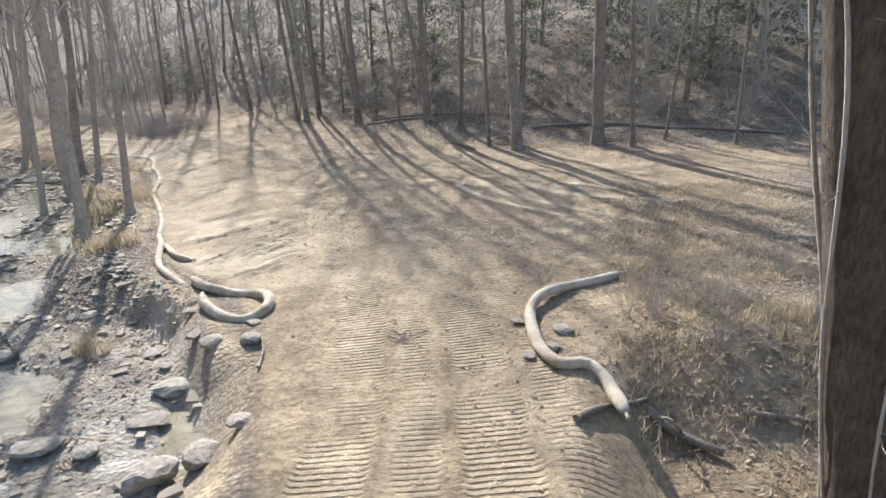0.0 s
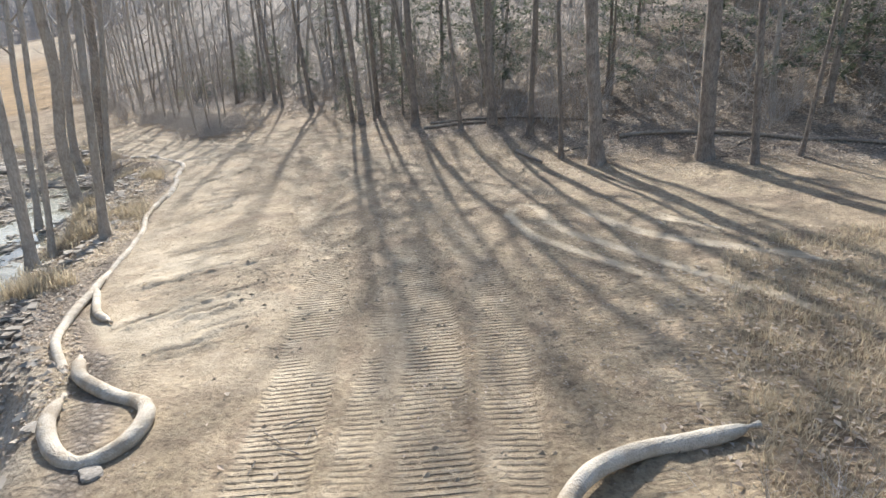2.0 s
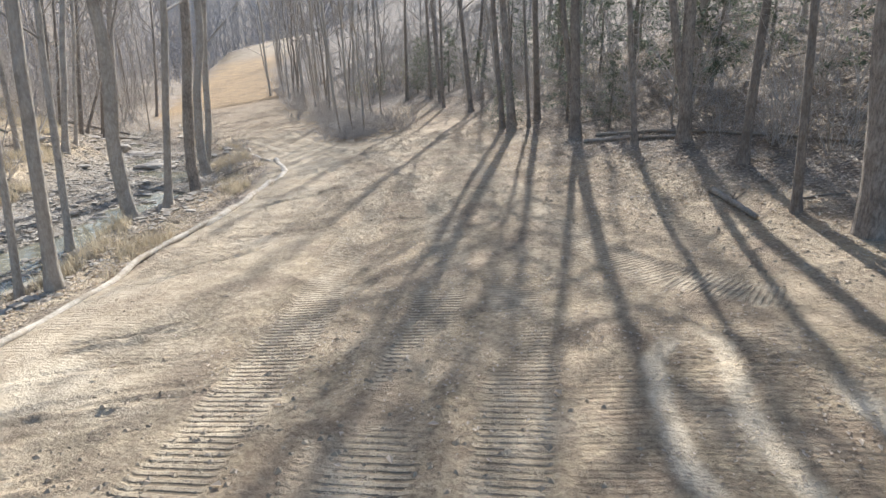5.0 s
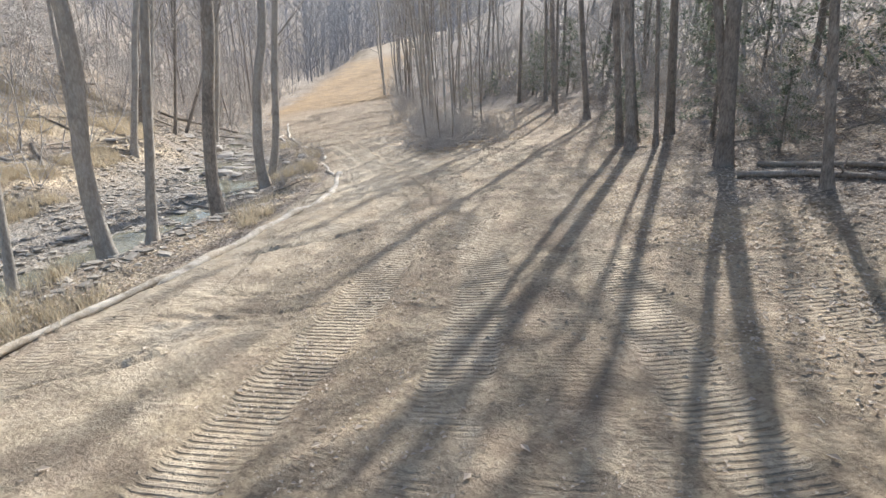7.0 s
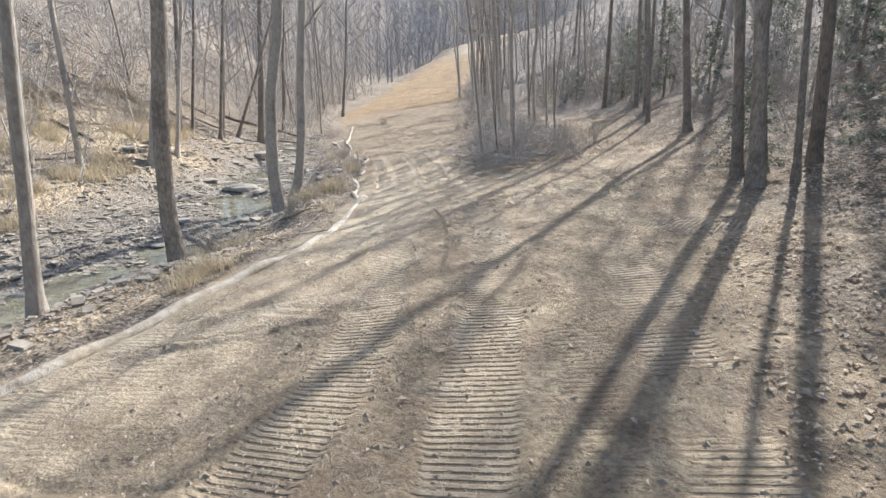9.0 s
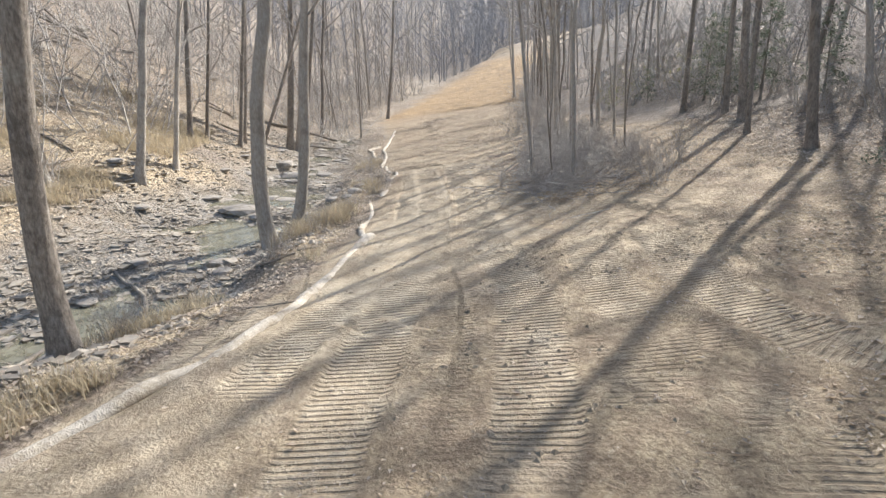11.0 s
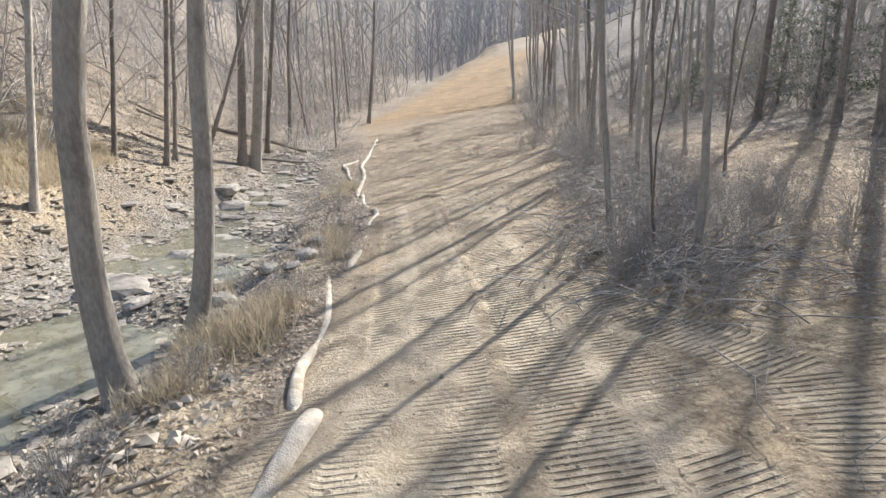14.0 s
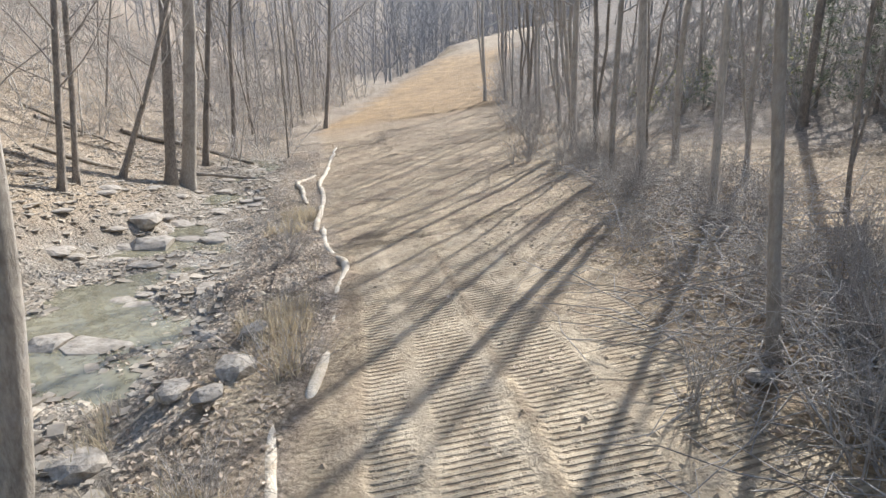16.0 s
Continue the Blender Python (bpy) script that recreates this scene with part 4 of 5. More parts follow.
firsts = [hemlock(800 + k, x, y, h) for k, (x, y, h) in enumerate([(2.6, 19.8, 4.2), (5.2, 20.5, 5.0), (-1.2, 24.4, 3.2)])]
for k, (x, y, s) in enumerate([(0.6, 23.5, 0.9), (8.2, 19.0, 1.1), (10.5, 21.5, 1.3), (3.8, 24.0, 1.2), (-3.2, 28.0, 1.2), (6.8, 24.5, 1.3), (-8.5, 36.5, 0.9), (-7.6, 33.8, 0.7), (-2.0, 31.5, 1.3), (12.0, 17.8, 1.0), (-12.5, 40.5, 1.0), (-19.5, 37.8, 0.45), (-13.3, 34.6, 0.75), (-14.8, 35.2, 0.6), (-11.2, 33.6, 0.7), (-17.6, 39.6, 0.5), (7.2, 18.0, 1.3), (-0.4, 22.4, 1.2), (11.4, 19.4, 1.4), (-6.4, 30.6, 0.9), (-9.6, 34.9, 0.8), (-4.6, 29.4, 0.8), (-16.3, 36.6, 0.6), (-5.6, 23.6, 0.5), (-2.4, 22.0, 0.42), (-3.9, 23.6, 0.6), (-6.6, 25.6, 0.5)]):
    ob = copy_thing(firsts[k % 3], pose(x, y, ground_z(x, y), 0, 0, 70 * k))
    ob.scale = (s, s, s)


# ---- brush: many thin grey stems ----
def bush(seed, height, spread, stems):
    """The stems of one bush, each with its side shoots."""
    rng = np.random.default_rng(seed)
    made = []
    for k in range(stems):
        soup = Soup()
        for turn in range(4):
            w, out = rng.uniform(0, 6.28), rng.uniform(0.05, 0.9)
            at = np.array([math.cos(w), math.sin(w), 0]) * rng.uniform(0, 0.35) * spread
            if turn:
                at = root + rng.normal(0, 0.03, 3)
            at[2] = -0.08
            root = at
            tall = height * rng.uniform(0.45, 1.0)
            m = limb(rng, at, (math.cos(w) * out, math.sin(w) * out, 1), tall, 5, -0.04 * out, 0.10)
            r = rng.uniform(0.004, 0.009)
            soup.tube(m, r * np.linspace(1, 0.3, 6), 3)
            for _ in range(5):
                i = int(rng.integers(1, 5))
                d = m[i + 1] - m[i]
                m2 = limb(rng, m[i] + d * rng.uniform(0, 1), d / np.linalg.norm(d) + rng.normal(0, 0.6, 3), tall * rng.uniform(0.15, 0.42), 2, 0.0, 0.25)
                soup.tube(m2, r * 0.6 * np.array([1, 0.7, 0.3]), 3)
        made.append(soup.mesh("stem", BRUSH))
    return made


BUSHES = [bush(820 + k, h, s, n) for k, (h, s, n) in enumerate([(1.5, 0.9, 8), (2.2, 0.9, 7), (1.1, 1.1, 9), (2.9, 0.7, 6)])]


def plant_bush(rng, x, y, kind, size, label):
    ob = thing("brush", x, y, ground_z(x, y), label, "shrub", "leafless brush", rng.uniform(0, 360))
    ob.scale = (size, size, size)
    for me in BUSHES[kind]:
        part("stem", me, None, ob)


rng = np.random.default_rng(22)
STRIP = curved([(-11.4, 24.95), (-12.3, 25.8), (-13.2, 26.9), (-14.6, 28.2), (-16.4, 29.6), (-18.6, 31.2), (-21.5, 34.0), (-25.0, 37.2), (-30, 41.6), (-36, 47), (-42, 53)], 0.3)
for k in range(46):
    q = STRIP[int(len(STRIP) * rng.uniform(0, 1) ** 1.25)]
    x, y = q + rng.normal(0, 0.55, 2)
    if ground_z(x, y) < 0.02 and y < 27:
        continue
    near = y < 31
    plant_bush(rng, x, y, int(rng.choice([0, 1, 2, 3], p=[0.35, 0.05, 0.6, 0.0] if near else [0.35, 0.3, 0.2, 0.15])), rng.uniform(0.55, 0.8) if near else rng.uniform(0.7, 1.15), "tangled leafless brush beside the graded track")
for x, y in [(-11.2, 26.4), (-10.6, 26.0), (-11.9, 27.1), (-10.9, 27.3), (-12.4, 28.0), (-10.1, 25.5), (-12.2, 25.3), (-11.8, 25.9), (-12.6, 26.2), (-11.3, 25.5), (-13.0, 26.0), (-12.9, 27.4), (-13.9, 27.9), (-11.6, 26.6)]:
    plant_bush(rng, x, y, 2, rng.uniform(0.5, 0.8), "low tangled brush in fallen leaves")
for k in range(18):
    x, y = np.array([(-12.6, 24.7), (-13.4, 26.2), (-12.4, 26.4), (-14.6, 27.6), (-11.6, 24.6), (-13.0, 27.6)][k % 6]) + rng.normal(0, 0.42, 2)
    if math.hypot(x + 11.4, y - 21.2) > 3.2:
        plant_bush(rng, x, y, 2, rng.uniform(0.35, 0.62), "low tangled brush in fallen leaves")
for k in range(46):
    t = rng.uniform(0, 1)
    q = np.array([np.interp(t, np.linspace(0, 1, 6), c) for c in ((9, 3, -1.5, -5.5, -11, -20), (16.6, 18.4, 21.6, 27.6, 33.2, 40.6))])
    x, y = q + rng.normal(0, 0.9, 2)
    if math.hypot(x + 3, y - 21.4) < 1.5 or float(lie(np.array([x]), np.array([y]))[3][0]) < -0.4:
        continue
    plant_bush(rng, x, y, int(rng.integers(4)), rng.uniform(0.6, 1.1), "leafless brush at the edge of the woods")
for x, y in [(2.9, 5.7), (3.9, 6.4), (2.5, 4.9), (3.5, 5.0), (2.1, 5.5)]:
    plant_bush(rng, x, y, 2, rng.uniform(0.35, 0.6), "low dry weeds beside the crossing")


def tangle():
    """Dead canes that arch over the ground along the brush."""
    rng = np.random.default_rng(33)
    soup = Soup()
    line = curved([(-11.0, 24.4), (-12.3, 25.2), (-13.4, 26.6), (-14.8, 28.2), (-17.0, 30.4), (-20.0, 33.0)], 0.2)
    for k in range(1500):
        x, y = line[int(len(line) * rng.uniform(0, 1) ** 1.4)] + rng.normal(0, 0.55, 2)
        a, n = rng.uniform(0, 6.28), rng.uniform(0.3, 1.4)
        q = np.linspace(0, 1, 5)
        px, py = x + math.cos(a) * n * q + 0.05 * rng.normal(0, 1, 5), y + math.sin(a) * n * q + 0.05 * rng.normal(0, 1, 5)
        z = lie(px, py)[0] + 0.01 + rng.uniform(0.03, 0.32) * n * np.sin(q * rng.uniform(1.8, 3.1)) + rng.uniform(0, 0.12)
        soup.tube(np.column_stack([px, py, z]), rng.uniform(0.003, 0.008) * np.linspace(1, 0.45, 5), 3)
    return tagged(new("fallen_canes", soup.mesh("fallen_canes", BRUSH)), "pale dead canes and twigs tangled over leaves", "twigs", kind="stuff")


tangle()


def leafy_shrub(seed, x, y, tall, spread):
    """A shrub that still bears yellow-green leaves at the ends of its shoots."""
    rng = np.random.default_rng(seed)
    ob = thing("shrub", x, y, ground_z(x, y), "shrub with a few yellow-green leaves at the edge of the woods", "shrub", "leafy shrubs")
    stems, leaves = Soup(), Soup()
    for k in range(16):
        w, out = rng.uniform(0, 6.28), rng.uniform(0.1, 0.8)
        m = limb(rng, (0, 0, -0.05), (math.cos(w) * out, math.sin(w) * out, 1), tall * rng.uniform(0.6, 1.0), 5, -0.02, 0.10)
        stems.tube(m, rng.uniform(0.006, 0.012) * np.linspace(1, 0.3, 6), 3)
        c = m[rng.integers(3, 6, 14)] + rng.normal(0, spread, (14, 3))
        side = rng.normal(0, 1, (14, 3))
        side /= np.linalg.norm(side, axis=1)[:, None]
        up = np.cross(side, rng.normal(0, 1, (14, 3)))
        up /= np.linalg.norm(up, axis=1)[:, None]
        n = rng.uniform(0.02, 0.04, 14)[:, None]
        leaves.add(np.stack([c - side * n, c - up * n * 0.45, c + side * n, c + up * n * 0.45], 1).reshape(-1, 3), np.arange(56).reshape(-1, 4))
    part("branchwork", stems, BRUSH, ob)
    part("foliage", leaves, FRESH, ob, "yellow-green leaves")


for k, (x, y, tall) in enumerate([(-20.0, 37.6, 1.9), (-20.9, 37.2, 1.2), (-16.4, 36.0, 2.6)]):
    leafy_shrub(840 + k, x, y, tall, 0.16)


# ---- undergrowth on the slopes ----
def undergrowth():
    rng = np.random.default_rng(31)
    soup = Soup()
    east = np.column_stack([rng.uniform(-26, 14, 3000), rng.uniform(16, 50, 3000)])
    west = np.column_stack([rng.uniform(-56, -14, 9000), rng.uniform(4, 46, 9000)])
    spots = []
    for p, count in ((east, 800), (west, 2000)):
        h, d, u, f = lie(p[:, 0], p[:, 1])
        ok = np.nonzero((f > 0.6) | (d < np.where(u > 58, -1.2, -6)))[0][:count]
        spots += list(zip(p[ok, 0], p[ok, 1], h[ok]))
    for x, y, h in spots:
        tall = 0.7 + 3.6 * rng.uniform(0, 1) ** 1.8
        m = limb(rng, (x, y, h - 0.1), (rng.normal(0, 0.3), rng.normal(0, 0.3), 1), tall, 4, 0.0, 0.14)
        r = 0.004 + 0.004 * tall
        soup.tube(m, 1.3 * r * np.linspace(1, 0.25, 5), 3)
        for _ in range(10):
            i = int(rng.integers(0, 4))
            dd = m[i + 1] - m[i]
            m2 = limb(rng, m[i] + dd * rng.uniform(0, 1), dd / np.linalg.norm(dd) + rng.normal(0, 0.9, 3), rng.uniform(0.4, 1.3), 2, 0.03, 0.25)
            soup.tube(m2, r * 0.75 * np.array([1, 0.7, 0.4]), 3)
    return tagged(new("undergrowth", soup.mesh("undergrowth", BRUSH)), "thin leafless saplings and twigs on the slopes", "undergrowth", kind="stuff")


undergrowth()


# ---- filter socks along the creek side ----
def filter_sock(points, label, radius=0.10, seed=0, lift=0.045):
    rng = np.random.default_rng(seed)
    line = curved(points, 0.07)
    n = len(line)
    s = np.arange(n) * 0.07
    r = radius * (1 + 0.10 * grain(s, s * 0, 0.5, 41 + seed) + 0.05 * grain(s, s * 0, 0.16, 42 + seed))
    r[:3] *= (0.35, 0.75, 0.95)
    r[-3:] *= (0.95, 0.75, 0.35)
    line = line + 0.05 * np.stack([grain(s, s * 0 + 3, 0.8, 43 + seed), grain(s, s * 0 + 9, 0.8, 44 + seed)], -1)
    z = np.array([ground_z(a, b) for a, b in line[::6]])
    z = np.interp(np.arange(n), np.arange(n)[::6], z) + lift + 0.045 * grain(s, s * 0 + 5, 0.6, 45 + seed)
    p = np.column_stack([line, z])
    soup = Soup()
    w = np.arange(12) / 12 * 2 * math.pi
    # slumped and lumpy, with the sleeve puckered at both ends
    lumpy = 1 + 0.05 * np.cos(2 * w)[None] + 0.05 * np.stack([grain(s, s * 0 + 7 * k, 0.11, 46 + seed) for k in range(12)], -1)
    soup.tube(p - p[0], r[:, None] * lumpy, 12, cap=True)
    ob = thing("filter_sock", *p[0], label, "filter sock", "erosion socks")
    part("sleeve", soup, SOCK, ob)
    for at, way in ((p[0], p[0] - p[3]), (p[-1], p[-1] - p[-4])):
        way = way / np.linalg.norm(way)
        knot = Soup()
        q = np.array([at - way * 0.02, at + way * 0.02, at + way * 0.05, at + way * 0.09]) - p[0]
        knot.tube(q, radius * np.array([0.45, 0.22, 0.30, 0.42]), 7, cap=True)
        part("tied_end", knot, SOCK, ob)
    return ob


filter_sock([(-3.35, 7.45), (-3.1, 7.15), (-2.75, 7.0), (-2.35, 6.85), (-2.08, 6.6), (-2.02, 6.3), (-2.2, 6.08), (-2.5, 6.15), (-2.8, 6.42), (-2.95, 6.72)], "tan mesh filter sock curled back on itself on rubble", 0.06, 1, 0.045)
filter_sock([(-3.3, 7.2), (-3.9, 7.75), (-4.4, 8.7), (-5.15, 10.4), (-6.0, 12.1), (-6.72, 13.4), (-7.1, 14.5)], "tan mesh filter sock along the creek bank", 0.047, 2, 0.01)
filter_sock([(-3.75, 8.3), (-4.1, 8.55), (-4.5, 9.1)], "short piece of tan filter sock beside a longer one", 0.045, 3)
filter_sock([(-6.95, 14.3), (-7.35, 15.2), (-8.1, 16.5), (-8.75, 17.75), (-9.3, 18.65), (-9.8, 19.15)], "tan mesh filter sock half sunk in the bank", 0.066, 4, 0.0)
filter_sock([(-9.6, 18.95), (-10.12, 19.5), (-10.85, 20.1), (-11.55, 20.7), (-12.0, 21.1)], "pale mesh filter sock along the track's edge", 0.075, 5, -0.01)
filter_sock([(-12.1, 21.0), (-12.8, 21.35), (-13.5, 21.9), (-14.2, 22.3), (-14.9, 22.65)], "pale mesh filter sock bent over the bank", 0.056, 6, -0.005)
filter_sock([(-14.9, 22.9), (-15.95, 23.7), (-16.6, 24.15), (-17.2, 24.6), (-17.9, 25.0), (-19.0, 25.4), (-20.4, 26.1)], "dusty filter sock on the edge of the graded track", 0.05, 7, -0.01)
filter_sock([(-20.5, 26.0), (-21.9, 26.95), (-23.6, 27.95), (-25.1, 28.7), (-27.5, 30.3), (-31.3, 32.9)], "dusty filter sock on the edge of the graded track", 0.055, 8, 0.01)
filter_sock([(-23.0, 27.2), (-24.5, 27.9), (-25.9, 28.5), (-26.6, 29.4)], "loose end of a dusty filter sock on the bank", 0.05, 9, 0.01)
filter_sock([(2.1, 6.6), (1.75, 6.5), (1.42, 6.4), (1.08, 6.1), (0.9, 5.75), (0.85, 5.35), (0.87, 4.95), (1.02, 4.66), (1.27, 4.68), (1.4, 4.5), (1.42, 4.2), (1.4, 4.0)], "tan mesh filter sock snaking down beside the crossing", 0.058, 10, 0.045)


# ---- stones ----
def stone(seed, flat):
    rng = np.random.default_rng(seed)
    bm = bmesh.new()
    bmesh.ops.create_icosphere(bm, subdivisions=2, radius=0.5)
    cuts = [(Vector(rng.normal(0, 1, 3)).normalized(), rng.uniform(0.26, 0.42)) for _ in range(7)]
    for v in bm.verts:
        for n, c in cuts:
            over = v.co.dot(n) - c
            if over > 0:
                v.co -= n * over
        v.co += v.co.normalized() * 0.05 * noise.noise(v.co * 4 + Vector((seed, 0, 0)))
        v.co.z = max(-0.5, min(v.co.z, 0.34)) * flat
    me = bpy.data.meshes.new("rock")
    for e in bm.faces:
        e.smooth = False
    bm.to_mesh(me)
    bm.free()
    me.materials.append(ROCK)
    return me


STONES = [stone(k, f) for k, f in enumerate([0.30, 0.38, 0.5, 0.26, 0.6, 0.75, 0.34, 0.45])]


def rock(x, y, size, kind=0, turn=0.0, long=1.0, label="grey flat creek stone", sink=0.0, z=None):
    ob = new("rock", STONES[kind])
    zz = (ground_z(x, y) if z is None else z) + 0.10 * size - sink
    ob.matrix_world = pose(x, y, zz, 0, 0, turn) @ Matrix.Diagonal((size * long, size, size, 1))
    return tagged(ob, label, "rock", "creek stones")


for a in [(-2.72, 5.28, 0.36, 7, 30, 1.4), (-2.4, 5.55, 0.26, 4, 80, 1.3), (-1.98, 5.55, 0.26, 5, 10), (-2.35, 3.98, 0.42, 5, 50, 1.3), (-1.98, 4.15, 0.34, 4, 120, 1.3), (-1.7, 4.3, 0.26, 7, 70), (-4.6, 7.1, 0.28, 2, 0), (-2.75, 4.75, 0.3, 0, 30, 1.5), (-3.5, 4.35, 0.34, 3, 20, 1.3), (-3.05, 4.3, 0.24, 6, 60), (-3.9, 4.5, 0.22, 0, 20), (-2.1, 6.0, 0.2, 1, 10), (-2.95, 5.7, 0.22, 3, 20), (-3.3, 6.1, 0.24, 0, 90, 1.4), (-3.0, 6.5, 0.2, 6, 0)]:
    rock(*a, label="grey angular stone at the edge of the puddle")
for a in [(-16.0, 22.25, 0.34, 7, 10), (-15.7, 22.65, 0.40, 4, 70), (-15.5, 22.4, 0.3, 2, 40), (-16.35, 23.1, 0.34, 4, 15), (-15.75, 21.5, 0.42, 7, 80), (-16.9, 22.85, 0.28, 2, 0)]:
    rock(*a, label="rounded pale boulder in the shallow creek")
for a in [(-18.15, 22.1, 0.62, 3, 35, 1.5), (-18.5, 21.7, 0.6, 2, 10, 1.1), (-19.3, 22.75, 0.5, 0, 30, 1.3), (-22.7, 23.9, 0.9, 2, 20, 1.3), (-23.9, 24.1, 0.7, 4, 0, 1.2), (-17.2, 20.6, 0.9, 6, 15, 1.3)]:
    rock(*a, label="wide flat slab of grey stone in the creek bed")
g = np.random.default_rng(43)
for u0, many in [(44.2, 5), (46.0, 5), (47.8, 6), (49.4, 7), (51.0, 7), (52.6, 7), (54.4, 6), (56.4, 6), (58.6, 5), (61.0, 4)]:
    # low ledges cross the stream bed
    for k in range(many):
        line = np.array([q[:2] for q in EDGE])
        gone = np.concatenate([[0], np.cumsum(np.linalg.norm(np.diff(line, axis=0), axis=1))])
        s0, off = u0 + g.normal(0, 0.25), g.uniform(1.3, 4.6)
        at = np.array([np.interp(s0, gone, line[:, c]) for c in (0, 1)])
        way = np.array([np.interp(s0 + 0.5, gone, line[:, c]) for c in (0, 1)]) - at
        way /= np.linalg.norm(way)
        rock(at[0] - way[1] * off, at[1] + way[0] * off, g.uniform(0.2, 0.5), int(g.choice([0, 3, 6, 1])), math.degrees(math.atan2(way[0], -way[1])) + g.normal(0, 18), g.uniform(1.1, 1.7), "flat stone of a low ledge across the creek", 0.03)
for k in range(80):
    # broken ledges step up the slope across the creek
    x, y = g.uniform(-33, -15.5), g.uniform(8, 25)
    w = float(-beside(FOOT_WEST, np.array([x]), np.array([y]))[0][0])
    if 0.3 < w < 10 and grain(x, y, 3.5, 82) > -0.15:
        rock(x, y, g.uniform(0.22, 0.6), int(g.choice([0, 3, 6, 1, 2])), 62 + g.normal(0, 16), g.uniform(1.2, 2.2), "weathered ledge stone half buried in leaves", 0.06)
for a in [(-11.6, 24.7, 0.26, 4, 0), (-12.05, 24.85, 0.30, 5, 50), (-12.6, 24.85, 0.22, 2, 20)]:
    rock(*a, label="pale stone at the edge of the brush")
for a in [(1.17, 5.29, 0.24, 4, 30), (1.02, 4.95, 0.17, 5, 70), (0.76, 5.60, 0.16, 0, 10), (0.79, 4.86, 0.15, 3, 50)]:
    rock(*a, label="pale broken stone beside the curved filter sock")
rng = np.random.default_rng(41)
spots, tries = [], 0
while len(spots) < 130 and tries < 9000:
    tries += 1
    x, y = rng.uniform(-30, -1.5), rng.uniform(2.2, 30)
    h, d, u, f = (float(v[0]) for v in lie(np.array([x]), np.array([y])))
    if not (-6.2 < d < -0.55 - 0.5 * (u > 22)) or u < 22 and rng.uniform() < 0.7 or u < 16:
        continue
    size = float(np.clip(rng.lognormal(-1.75, 0.42), 0.12, 0.42))
    if any((x - a) ** 2 + (y - b) ** 2 < (0.42 * (size + c)) ** 2 for a, b, c in spots):
        continue
    if any((x - a[0]) ** 2 + (y - a[1]) ** 2 < 0.12 for a in BANK):
        continue
    spots.append((x, y, size))
    rock(x, y, size, int(rng.choice([0, 1, 3, 6, 7, 2, 4])), rng.uniform(0, 360), rng.uniform(1.0, 1.6), sink=0.02)
for k in range(26):
    x, y = rng.uniform(-38, -18), rng.uniform(8, 26)
    if float(lie(np.array([x]), np.array([y]))[1][0]) < -8.5:
        rock(x, y, rng.uniform(0.35, 0.95), int(rng.integers(8)), rng.uniform(0, 360), 1.3, "weathered stone lying in leaves on the slope", 0.08)


def scatter(name, count, material, label, category, spots, shape):
    """Many small pieces joined into one mesh of kind stuff."""
    soup = Soup()
    v, f = shape(count)
    soup.add((v + spots[:, None, :]).reshape(-1, 3), f)
    return tagged(new(name, soup.mesh(name, material, False)), label, category, kind="stuff")


def pick(rng, count, box, test):
    out = np.zeros((0, 2))
    while len(out) < count:
        p = np.column_stack([rng.uniform(box[0], box[1], 40000), rng.uniform(box[2], box[3], 40000)])
        h, d, u, f = lie(p[:, 0], p[:, 1])
        out = np.concatenate([out, p[test(rng, p[:, 0], p[:, 1], d, u, f)]])
    out = out[:count]
    return np.column_stack([out, top(out[:, 0], out[:, 1])])


OCTA = np.array([(1, 0, 0), (-1, 0, 0), (0, 1, 0), (0, -1, 0), (0, 0, 1), (0, 0, -1)], float)
OCTA_F = np.array([(0, 2, 4), (2, 1, 4), (1, 3, 4), (3, 0, 4), (2, 0, 5), (1, 2, 5), (3, 1, 5), (0, 3, 5)])


def lumps(rng, low, high, flat):
    def shape(n):
        s = low * (high / low) ** (rng.uniform(0, 1, n) ** 2.2)
        w = rng.uniform(0, 6.28, n)
        v = OCTA[None] * (0.6 + 0.7 * rng.uniform(0, 1, (n, 6, 1))) * s[:, None, None] * np.array([1, 1, flat])
        c, q = np.cos(w)[:, None], np.sin(w)[:, None]
        v = np.stack([v[..., 0] * c - v[..., 1] * q, v[..., 0] * q + v[..., 1] * c, v[..., 2]], -1)
        return v, (OCTA_F[None] + 6 * np.arange(n)[:, None, None]).reshape(-1, 3)
    return shape


def flakes(rng, low, high, curl):
    def shape(n):
        s = rng.uniform(low, high, n)[:, None, None]
        base = np.array([(-0.5, -0.15, 0.0), (0.0, -0.32, 0.25), (0.5, 0.0, 0.05), (0.0, 0.32, 0.25)])
        v = np.tile(base, (n, 1, 1)) * s
        v[..., 2] = v[..., 2] * curl + 0.006
        t, w = rng.normal(0, 0.2, n)[:, None], rng.uniform(0, 6.28, n)[:, None]
        z = v[..., 2] + v[..., 0] * np.sin(t) + np.abs(np.sin(t)) * 0.4 * s[..., 0]
        x = v[..., 0] * np.cos(w) - v[..., 1] * np.sin(w)
        y = v[..., 0] * np.sin(w) + v[..., 1] * np.cos(w)
        return np.stack([x, y, z], -1), np.arange(4 * n).reshape(-1, 4)
    return shape


